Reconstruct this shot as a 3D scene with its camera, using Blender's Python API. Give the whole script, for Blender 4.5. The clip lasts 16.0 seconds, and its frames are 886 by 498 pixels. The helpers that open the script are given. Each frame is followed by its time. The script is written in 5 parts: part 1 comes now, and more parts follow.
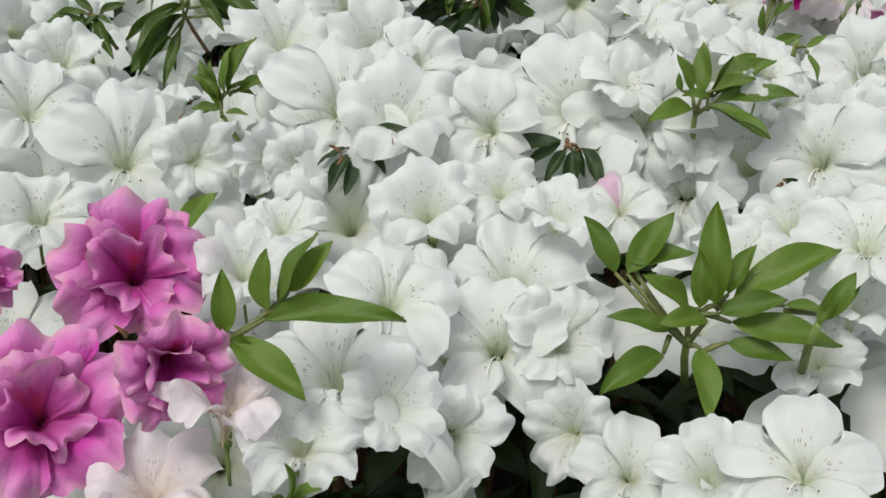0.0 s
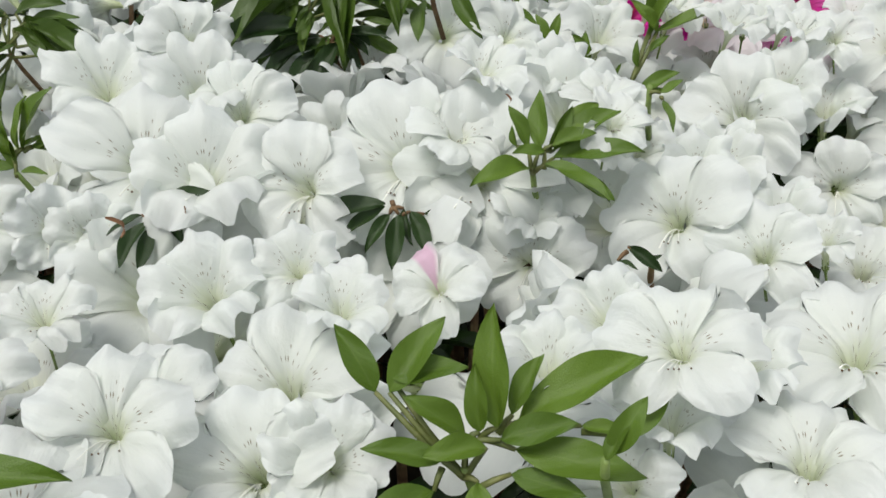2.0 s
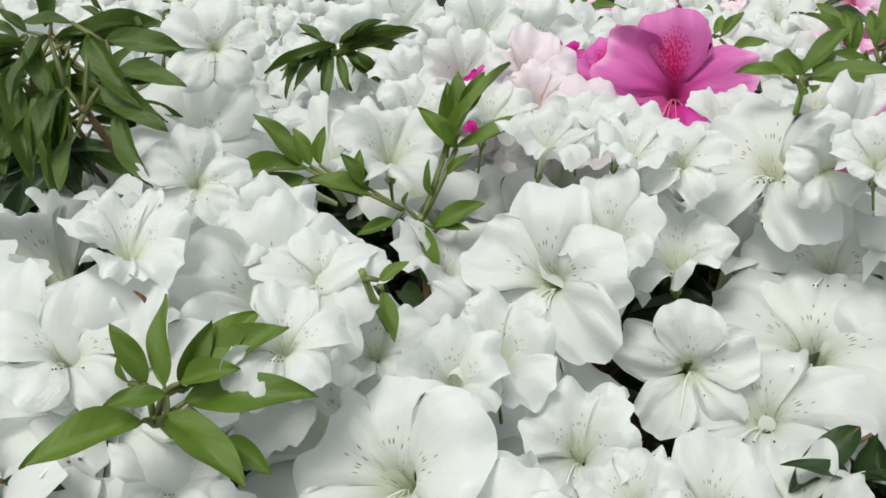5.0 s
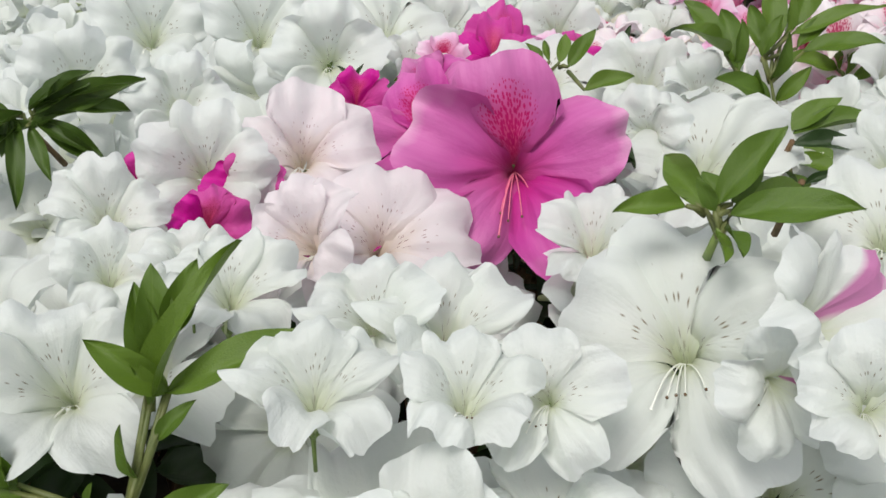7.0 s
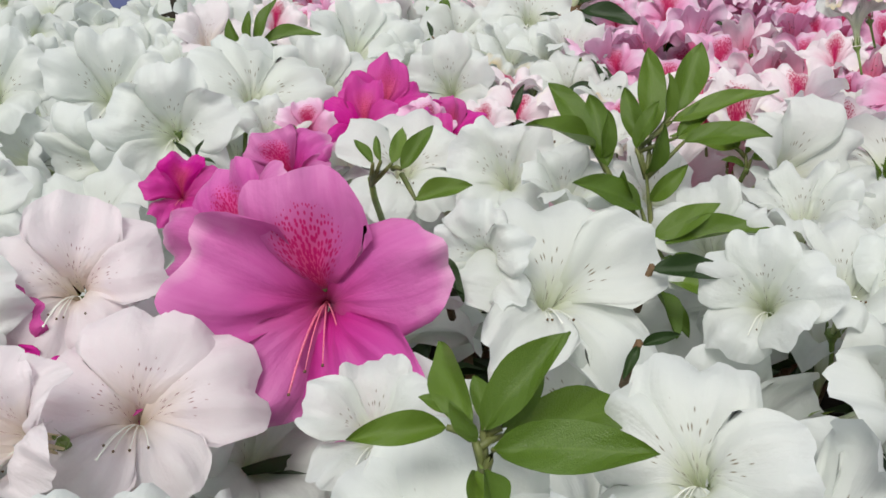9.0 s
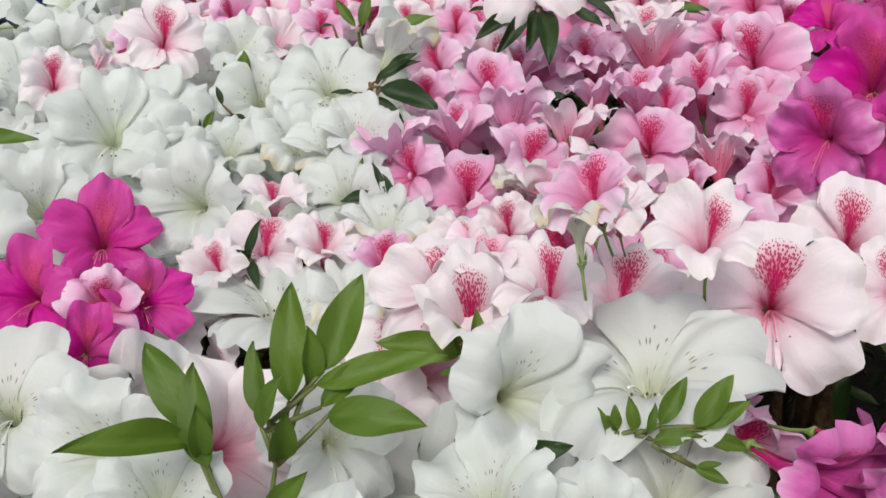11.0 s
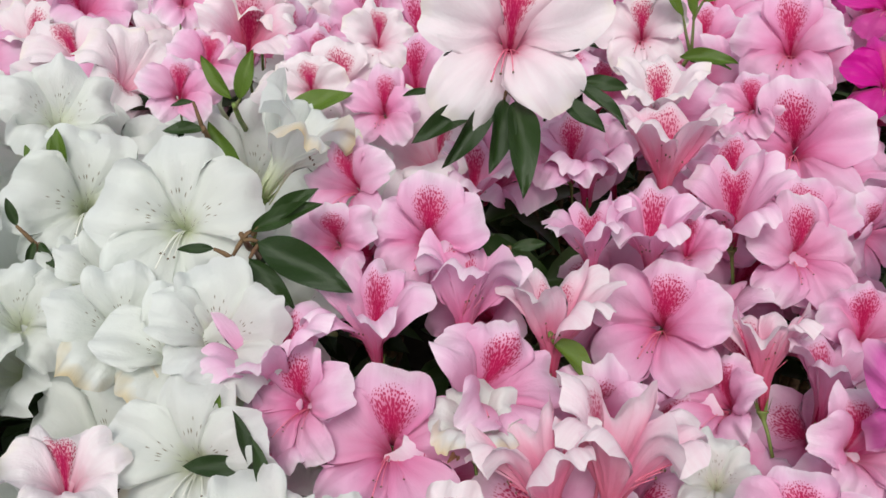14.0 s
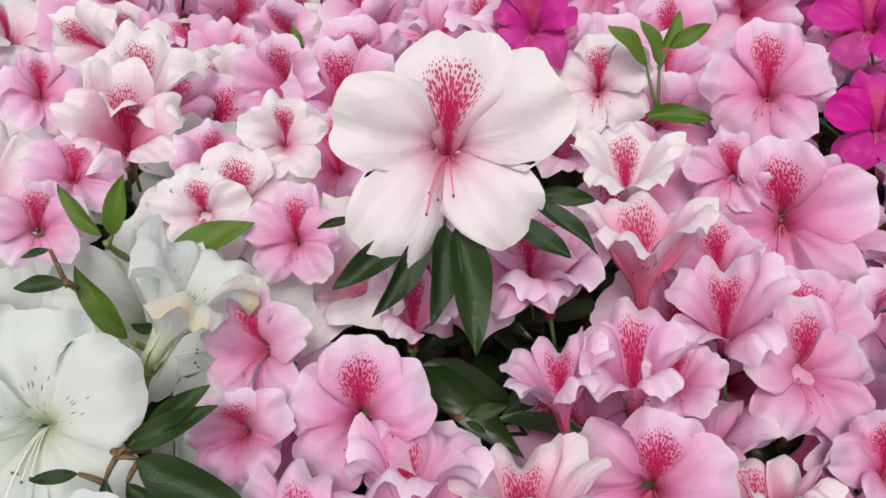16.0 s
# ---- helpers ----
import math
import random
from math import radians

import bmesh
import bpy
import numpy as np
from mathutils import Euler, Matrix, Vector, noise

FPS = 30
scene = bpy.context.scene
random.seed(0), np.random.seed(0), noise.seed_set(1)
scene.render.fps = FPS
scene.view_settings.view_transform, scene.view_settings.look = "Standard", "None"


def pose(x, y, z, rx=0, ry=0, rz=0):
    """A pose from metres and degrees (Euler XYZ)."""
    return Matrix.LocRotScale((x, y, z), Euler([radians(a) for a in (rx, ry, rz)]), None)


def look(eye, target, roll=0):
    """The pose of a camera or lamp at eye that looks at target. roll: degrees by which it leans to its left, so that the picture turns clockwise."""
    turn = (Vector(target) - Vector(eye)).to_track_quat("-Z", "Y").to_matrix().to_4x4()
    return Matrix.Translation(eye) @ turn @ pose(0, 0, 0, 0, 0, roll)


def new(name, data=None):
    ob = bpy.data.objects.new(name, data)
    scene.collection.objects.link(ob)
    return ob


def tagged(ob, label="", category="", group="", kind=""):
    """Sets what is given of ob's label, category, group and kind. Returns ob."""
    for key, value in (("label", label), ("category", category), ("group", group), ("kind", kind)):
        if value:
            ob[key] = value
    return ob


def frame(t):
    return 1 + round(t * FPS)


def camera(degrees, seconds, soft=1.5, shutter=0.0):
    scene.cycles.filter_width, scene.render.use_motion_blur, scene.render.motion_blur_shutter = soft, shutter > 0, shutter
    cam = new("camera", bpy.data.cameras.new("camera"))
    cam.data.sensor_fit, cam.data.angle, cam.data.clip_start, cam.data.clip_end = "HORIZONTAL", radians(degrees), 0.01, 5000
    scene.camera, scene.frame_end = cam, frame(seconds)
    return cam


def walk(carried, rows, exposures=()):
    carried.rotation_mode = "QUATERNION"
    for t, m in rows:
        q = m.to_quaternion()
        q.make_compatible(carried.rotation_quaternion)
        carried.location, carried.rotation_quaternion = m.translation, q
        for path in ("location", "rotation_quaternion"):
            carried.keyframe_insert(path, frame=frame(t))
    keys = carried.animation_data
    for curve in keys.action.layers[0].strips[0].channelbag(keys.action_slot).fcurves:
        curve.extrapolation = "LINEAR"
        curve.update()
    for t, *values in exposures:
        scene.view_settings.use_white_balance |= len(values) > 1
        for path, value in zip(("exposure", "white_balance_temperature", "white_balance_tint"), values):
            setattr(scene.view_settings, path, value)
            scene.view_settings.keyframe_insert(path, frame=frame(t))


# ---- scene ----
cam = camera(54.0, 16.0, 1.6)
PATH = [
    (0, (-0.3107, -0.5353, 0.9115), (-0.5975, 1.2701, 0.1001), -1.19),
    (0.5, (-0.2982, -0.5202, 0.9141), (-0.5541, 1.2964, 0.1173), -1.12),
    (1, (-0.2802, -0.4996, 0.9130), (-0.5176, 1.3238, 0.1265), -1.34),
    (1.5, (-0.2629, -0.4804, 0.9116), (-0.4828, 1.3414, 0.1162), -1.23),
    (2, (-0.2513, -0.4671, 0.9142), (-0.4663, 1.3598, 0.1294), -1.44),
    (2.5, (-0.2376, -0.4475, 0.9064), (-0.4407, 1.3895, 0.1421), -1.43),
    (3, (-0.2273, -0.4314, 0.9062), (-0.4329, 1.4066, 0.1451), -1.31),
    (3.5, (-0.2222, -0.4119, 0.9068), (-0.4431, 1.4294, 0.1580), -1.14),
    (4, (-0.2052, -0.3860, 0.9106), (-0.4487, 1.4563, 0.1713), -1.10),
    (4.5, (-0.1748, -0.3450, 0.9135), (-0.4203, 1.5075, 0.2008), -1.51),
    (5, (-0.1555, -0.3105, 0.9250), (-0.3384, 1.5462, 0.2043), -2.02),
    (5.2, (-0.1504, -0.2964, 0.9219), (-0.3148, 1.5747, 0.2350), -2.47),
    (7.3, (-0.1162, -0.1117, 0.9590), (0.0408, 1.6513, 0.0277), -4.74),
    (7.5, (-0.1080, -0.1048, 0.9568), (0.0501, 1.6626, 0.0343), -4.61),
    (8, (-0.0985, -0.0920, 0.9559), (0.0630, 1.6805, 0.0436), -4.44),
    (8.5, (-0.0878, -0.0783, 0.9565), (0.0693, 1.6929, 0.0411), -4.56),
    (9, (-0.0582, -0.0663, 0.9706), (0.1411, 1.6985, 0.0509), -4.04),
    (9.5, (-0.0034, -0.0584, 0.9846), (0.2078, 1.7092, 0.0730), -4.15),
    (10, (0.0677, -0.0396, 1.0016), (0.2595, 1.7181, 0.0669), -4.08),
    (10.2, (0.0983, -0.0241, 1.0086), (0.2737, 1.7272, 0.0588), -4.56),
    (12.3, (0.0864, 0.1700, 1.0312), (0.3926, 1.7306, -0.1815), -1.64),
    (12.5, (0.0955, 0.1884, 1.0257), (0.4089, 1.7475, -0.1870), -1.42),
    (13, (0.1160, 0.2310, 1.0348), (0.4590, 1.7499, -0.2203), 0.57),
    (13.5, (0.1296, 0.2598, 1.0416), (0.4683, 1.7537, -0.2443), 1.17),
    (14, (0.1401, 0.2874, 1.0421), (0.4714, 1.7865, -0.2398), 1.10),
    (14.5, (0.1449, 0.3092, 1.0497), (0.4668, 1.7930, -0.2521), 0.10),
    (15, (0.1578, 0.3487, 1.0443), (0.5242, 1.7925, -0.2904), 0.33),
    (15.5, (0.1663, 0.3693, 1.0404), (0.5898, 1.7971, -0.2946), 1.12),
    (16, (0.1702, 0.3882, 1.0484), (0.5971, 1.8012, -0.3012), 0.30),
]
walk(cam, [(t, look(eye, target, roll)) for t, eye, target, roll in PATH], [(0.0, 0.08), (1.5, 0.17), (5.2, 0.20), (7.3, 0.13), (10.2, 0.06), (12.3, 0.11), (16.0, 0.05)])

# ---- light ----
world = bpy.data.worlds.new("overcast_sky")
scene.world = world
world.use_nodes = True
wn = world.node_tree
sky = wn.nodes.new("ShaderNodeTexSky")
sky.sky_type = "NISHITA"
sky.sun_disc = False
sky.sun_elevation = radians(58)
sky.sun_rotation = radians(200)
sky.air_density, sky.dust_density = 1.0, 4.0
soft_sky = wn.nodes.new("ShaderNodeMixRGB")
soft_sky.inputs["Fac"].default_value = 0.6
soft_sky.inputs["Color2"].default_value = (8.05, 8.2, 8.35, 1)
wn.links.new(sky.outputs["Color"], soft_sky.inputs["Color1"])
wn.links.new(soft_sky.outputs["Color"], wn.nodes["Background"].inputs["Color"])
wn.nodes["Background"].inputs["Strength"].default_value = 0.092
sun = new("sun", bpy.data.lights.new("sun", "SUN"))
sun.data.energy, sun.data.angle, sun.data.color = 2.25, radians(22), (1.0, 0.97, 0.925)
sun.matrix_world = look((0, 0, 3), (0.35, 0.75, 1.5))


# ---- materials ----
def nodes_of(name):
    m = bpy.data.materials.new(name)
    m.use_nodes = True
    t = m.node_tree
    t.nodes.clear()
    return m, t, t.nodes, t.links


def ramp(nodes, stops):
    r = nodes.new("ShaderNodeValToRGB")
    while len(r.color_ramp.elements) < len(stops):
        r.color_ramp.elements.new(0.5)
    for e, (at, c) in zip(r.color_ramp.elements, stops):
        e.position, e.color = at, (*c, 1)
    return r


def math_node(nodes, links, op, a, b=None, clamp=False):
    n = nodes.new("ShaderNodeMath")
    n.operation, n.use_clamp = op, clamp
    for k, v in enumerate((a, b)):
        if v is None:
            continue
        if isinstance(v, (int, float)):
            n.inputs[k].default_value = v
        else:
            links.new(v, n.inputs[k])
    return n.outputs[0]


def mix_colour(nodes, links, fac, a, b, mode="MIX"):
    n = nodes.new("ShaderNodeMixRGB")
    n.blend_type = mode
    for k, v in enumerate((fac, a, b)):
        if isinstance(v, (int, float)):
            n.inputs[k].default_value = v
        elif isinstance(v, tuple):
            n.inputs[k].default_value = (*v, 1)
        else:
            links.new(v, n.inputs[k])
    return n.outputs[0]


def petal_material(name, stops, vein, spot=None, spot_reach=0.0, solid=0.0, glow=0.41, tip=None, flecks=38.0, streak=None, tip_at=0.75):
    """A thin petal: colour along its length, fine veins, an optional blotch of dots near the throat."""
    m, t, nodes, links = nodes_of(name)
    uv = nodes.new("ShaderNodeUVMap")
    uv.uv_map = "petal"
    sep = nodes.new("ShaderNodeSeparateXYZ")
    links.new(uv.outputs[0], sep.inputs[0])
    u, v = sep.outputs[0], sep.outputs[1]
    info = nodes.new("ShaderNodeObjectInfo")
    wob = nodes.new("ShaderNodeTexNoise")
    wob.inputs["Scale"].default_value = 3.0
    links.new(uv.outputs[0], wob.inputs["Vector"])
    along = math_node(nodes, links, "ADD", v, math_node(nodes, links, "MULTIPLY", math_node(nodes, links, "SUBTRACT", wob.outputs[0], 0.5), 0.25))
    col = ramp(nodes, stops)
    links.new(along, col.inputs[0])
    colour = col.outputs[0]
    # veins run from the throat to the edge
    sc = nodes.new("ShaderNodeMapping")
    sc.inputs["Scale"].default_value = (14, 1.6, 1)
    links.new(uv.outputs[0], sc.inputs[0])
    vn = nodes.new("ShaderNodeTexNoise")
    vn.inputs["Scale"].default_value, vn.inputs["Detail"].default_value = 1.3, 3.0
    links.new(sc.outputs[0], vn.inputs["Vector"])
    vr = ramp(nodes, [(0.42, (0, 0, 0)), (0.66, (1, 1, 1))])
    links.new(vn.outputs[0], vr.inputs[0])
    colour = mix_colour(nodes, links, math_node(nodes, links, "MULTIPLY", vr.outputs[0], 0.2), colour, vein)
    # each flower a little different
    hsv = nodes.new("ShaderNodeHueSaturation")
    links.new(math_node(nodes, links, "ADD", 0.93, math_node(nodes, links, "MULTIPLY", info.outputs["Random"], 0.14)), hsv.inputs["Saturation"])
    links.new(math_node(nodes, links, "ADD", 0.97, math_node(nodes, links, "MULTIPLY", info.outputs["Random"], 0.04)), hsv.inputs["Value"])
    links.new(colour, hsv.inputs["Color"])
    colour = hsv.outputs[0]
    if tip:
        tr = ramp(nodes, [(tip_at, (0, 0, 0)), (tip_at + 0.18, (1, 1, 1))])
        tn = nodes.new("ShaderNodeTexNoise")
        tn.inputs["Scale"].default_value = 2.2
        links.new(uv.outputs[0], tn.inputs["Vector"])
        links.new(math_node(nodes, links, "MULTIPLY", math_node(nodes, links, "ADD", v, tn.outputs[0]), 0.56), tr.inputs[0])
        colour = mix_colour(nodes, links, tr.outputs[0], colour, tip)
    if spot:
        dm = nodes.new("ShaderNodeMapping")
        dm.inputs["Scale"].default_value = (1.05, 0.6, 1)
        links.new(uv.outputs[0], dm.inputs[0])
        vor = nodes.new("ShaderNodeTexVoronoi")
        vor.voronoi_dimensions = "2D"
        vor.inputs["Scale"].default_value, vor.inputs["Randomness"].default_value = flecks, 0.95
        links.new(dm.outputs[0], vor.inputs["Vector"])
        # densest at the throat, thinning out up the petal and to its sides
        du = math_node(nodes, links, "DIVIDE", math_node(nodes, links, "ABSOLUTE", math_node(nodes, links, "SUBTRACT", u, 0.5)), (0.40 if solid else 0.5) * spot_reach)
        dv = math_node(nodes, links, "DIVIDE", math_node(nodes, links, "MAXIMUM", math_node(nodes, links, "SUBTRACT", v, 0.30), 0.0), (0.56 if solid else 0.5) * spot_reach)
        d = math_node(nodes, links, "SQRT", math_node(nodes, links, "ADD", math_node(nodes, links, "POWER", du, 2.0), math_node(nodes, links, "POWER", dv, 2.0)))
        near = math_node(nodes, links, "SUBTRACT", 1.0, d, clamp=True)
        if solid:
            flush = math_node(nodes, links, "MULTIPLY", math_node(nodes, links, "POWER", near, 1.1), 1.5, clamp=True)
            colour = mix_colour(nodes, links, flush, colour, tuple(0.55 * a + 0.45 * b for a, b in zip((0.78, 0.12, 0.30), spot)))
        size = math_node(nodes, links, "MULTIPLY", math_node(nodes, links, "POWER", near, 0.4), 0.21 + 1.28 * solid)
        dot = math_node(nodes, links, "MULTIPLY", math_node(nodes, links, "SUBTRACT", size, vor.outputs["Distance"]), 8.0, clamp=True)
        colour = mix_colour(nodes, links, math_node(nodes, links, "MULTIPLY", dot, 0.92), colour, spot)
    if streak:
        lane = ramp(nodes, [(0.50, (0, 0, 0)), (0.58, (1, 1, 1)), (0.86, (1, 1, 1)), (0.98, (0, 0, 0))])
        links.new(u, lane.inputs[0])
        colour = mix_colour(nodes, links, math_node(nodes, links, "MULTIPLY", lane.outputs[0], 0.85), colour, streak)
    bs = nodes.new("ShaderNodeBsdfPrincipled")
    bs.inputs["Roughness"].default_value = 0.5
    bs.inputs["Specular IOR Level"].default_value = 0.25
    bs.inputs["Sheen Weight"].default_value = 0.08
    bump = nodes.new("ShaderNodeBump")
    bump.inputs["Strength"].default_value, bump.inputs["Distance"].default_value = 0.38, 0.002
    crinkle = nodes.new("ShaderNodeTexNoise")
    crinkle.inputs["Scale"].default_value, crinkle.inputs["Detail"].default_value = 7.0, 4.0
    links.new(uv.outputs[0], crinkle.inputs["Vector"])
    links.new(math_node(nodes, links, "ADD", math_node(nodes, links, "MULTIPLY", vn.outputs[0], 0.45), math_node(nodes, links, "MULTIPLY", crinkle.outputs[0], 1.3)), bump.inputs["Height"])
    links.new(bump.outputs[0], bs.inputs["Normal"])
    links.new(colour, bs.inputs["Base Color"])
    tl = nodes.new("ShaderNodeBsdfTranslucent")
    links.new(colour, tl.inputs["Color"])
    mx = nodes.new("ShaderNodeMixShader")
    mx.inputs[0].default_value = glow
    links.new(bs.outputs[0], mx.inputs[1])
    links.new(tl.outputs[0], mx.inputs[2])
    out = nodes.new("ShaderNodeOutputMaterial")
    links.new(mx.outputs[0], out.inputs[0])
    return m


def leaf_material(name, dark, light, vein, gloss):
    m, t, nodes, links = nodes_of(name)
    uv = nodes.new("ShaderNodeUVMap")
    uv.uv_map = "petal"
    sep = nodes.new("ShaderNodeSeparateXYZ")
    links.new(uv.outputs[0], sep.inputs[0])
    info = nodes.new("ShaderNodeObjectInfo")
    geo = nodes.new("ShaderNodeNewGeometry")
    nz = nodes.new("ShaderNodeTexNoise")
    nz.inputs["Scale"].default_value, nz.inputs["Detail"].default_value = 90.0, 4.0
    tc = nodes.new("ShaderNodeTexCoord")
    links.new(tc.outputs["Object"], nz.inputs["Vector"])
    pick = math_node(nodes, links, "ADD", math_node(nodes, links, "MULTIPLY", info.outputs["Random"], 0.4), math_node(nodes, links, "MULTIPLY", geo.outputs["Random Per Island"], 0.3))
    pick = math_node(nodes, links, "ADD", pick, math_node(nodes, links, "MULTIPLY", nz.outputs[0], 0.45), clamp=True)
    colour = mix_colour(nodes, links, pick, dark, light)
    # midrib and side veins
    mid = math_node(nodes, links, "SUBTRACT", 1.0, math_node(nodes, links, "MULTIPLY", math_node(nodes, links, "ABSOLUTE", math_node(nodes, links, "SUBTRACT", sep.outputs[0], 0.5)), 26.0), clamp=True)
    side = nodes.new("ShaderNodeTexWave")
    side.inputs["Scale"].default_value, side.inputs["Distortion"].default_value = 2.6, 1.5
    side.bands_direction = "Y"
    sm = nodes.new("ShaderNodeMapping")
    sm.inputs["Rotation"].default_value = (0, 0, 0.5)
    links.new(uv.outputs[0], sm.inputs[0])
    links.new(sm.outputs[0], side.inputs["Vector"])
    colour = mix_colour(nodes, links, math_node(nodes, links, "MULTIPLY", math_node(nodes, links, "POWER", side.outputs["Fac"], 8.0), 0.06), colour, vein)
    colour = mix_colour(nodes, links, math_node(nodes, links, "MULTIPLY", mid, 0.35), colour, vein)
    bs = nodes.new("ShaderNodeBsdfPrincipled")
    bs.inputs["Roughness"].default_value = gloss
    bs.inputs["Specular IOR Level"].default_value = 0.4
    bump = nodes.new("ShaderNodeBump")
    bump.inputs["Strength"].default_value, bump.inputs["Distance"].default_value = 0.35, 0.001
    links.new(math_node(nodes, links, "ADD", nz.outputs[0], math_node(nodes, links, "MULTIPLY", side.outputs["Fac"], -0.2)), bump.inputs["Height"])
    links.new(bump.outputs[0], bs.inputs["Normal"])
    links.new(colour, bs.inputs["Base Color"])
    tl = nodes.new("ShaderNodeBsdfTranslucent")
    links.new(mix_colour(nodes, links, 0.5, colour, light), tl.inputs["Color"])
    mx = nodes.new("ShaderNodeMixShader")
    mx.inputs[0].default_value = 0.22
    links.new(bs.outputs[0], mx.inputs[1])
    links.new(tl.outputs[0], mx.inputs[2])
    out = nodes.new("ShaderNodeOutputMaterial")
    links.new(mx.outputs[0], out.inputs[0])
    return m


def plain_material(name, a, b, scale, rough=0.7, bump_by=0.4):
    m, t, nodes, links = nodes_of(name)
    tc = nodes.new("ShaderNodeTexCoord")
    nz = nodes.new("ShaderNodeTexNoise")
    nz.inputs["Scale"].default_value, nz.inputs["Detail"].default_value = scale, 6.0
    links.new(tc.outputs["Object"], nz.inputs["Vector"])
    r = ramp(nodes, [(0.3, a), (0.7, b)])
    links.new(nz.outputs[0], r.inputs[0])
    bs = nodes.new("ShaderNodeBsdfPrincipled")
    bs.inputs["Roughness"].default_value = rough
    links.new(r.outputs[0], bs.inputs["Base Color"])
    bp = nodes.new("ShaderNodeBump")
    bp.inputs["Strength"].default_value, bp.inputs["Distance"].default_value = bump_by, 0.01
    links.new(nz.outputs[0], bp.inputs["Height"])
    links.new(bp.outputs[0], bs.inputs["Normal"])
    out = nodes.new("ShaderNodeOutputMaterial")
    links.new(bs.outputs[0], out.inputs[0])
    return m


WHITE = [(0.0, (0.55, 0.63, 0.30)), (0.22, (0.755, 0.80, 0.62)), (0.38, (0.785, 0.82, 0.765)), (1.0, (0.79, 0.825, 0.81))]
BLUSH = [(0.0, (0.72, 0.60, 0.35)), (0.25, (0.84, 0.74, 0.66)), (0.5, (0.85, 0.79, 0.81)), (1.0, (0.86, 0.82, 0.84))]
PALE = [(0.0, (0.45, 0.03, 0.08)), (0.16, (0.72, 0.16, 0.30)), (0.27, (0.82, 0.46, 0.57)), (0.42, (0.86, 0.70, 0.76)), (0.62, (0.87, 0.80, 0.83)), (1.0, (0.88, 0.85, 0.865))]
PINK = [(0.0, (0.45, 0.03, 0.10)), (0.20, (0.68, 0.09, 0.25)), (0.36, (0.76, 0.26, 0.47)), (0.56, (0.81, 0.41, 0.62)), (0.80, (0.84, 0.55, 0.735)), (1.0, (0.89, 0.77, 0.86))]
FLUSHED = [(0.0, (0.45, 0.03, 0.08)), (0.2, (0.72, 0.12, 0.24)), (0.42, (0.80, 0.27, 0.42)), (0.62, (0.85, 0.54, 0.66)), (0.82, (0.88, 0.76, 0.82)), (1.0, (0.89, 0.84, 0.86))]
MAGENTA = [(0.0, (0.50, 0.02, 0.12)), (0.25, (0.54, 0.045, 0.26)), (0.55, (0.57, 0.10, 0.37)), (1.0, (0.66, 0.20, 0.48))]
FADED = [(0.0, (0.36, 0.01, 0.10)), (0.3, (0.50, 0.035, 0.29)), (0.6, (0.58, 0.105, 0.42)), (1.0, (0.75, 0.35, 0.61))]
VIVID = [(0.0, (0.50, 0.01, 0.10)), (0.3, (0.55, 0.02, 0.26)), (1.0, (0.60, 0.05, 0.34))]
CRIMSON, OLIVE = (0.48, 0.004, 0.085), (0.20, 0.15, 0.07)
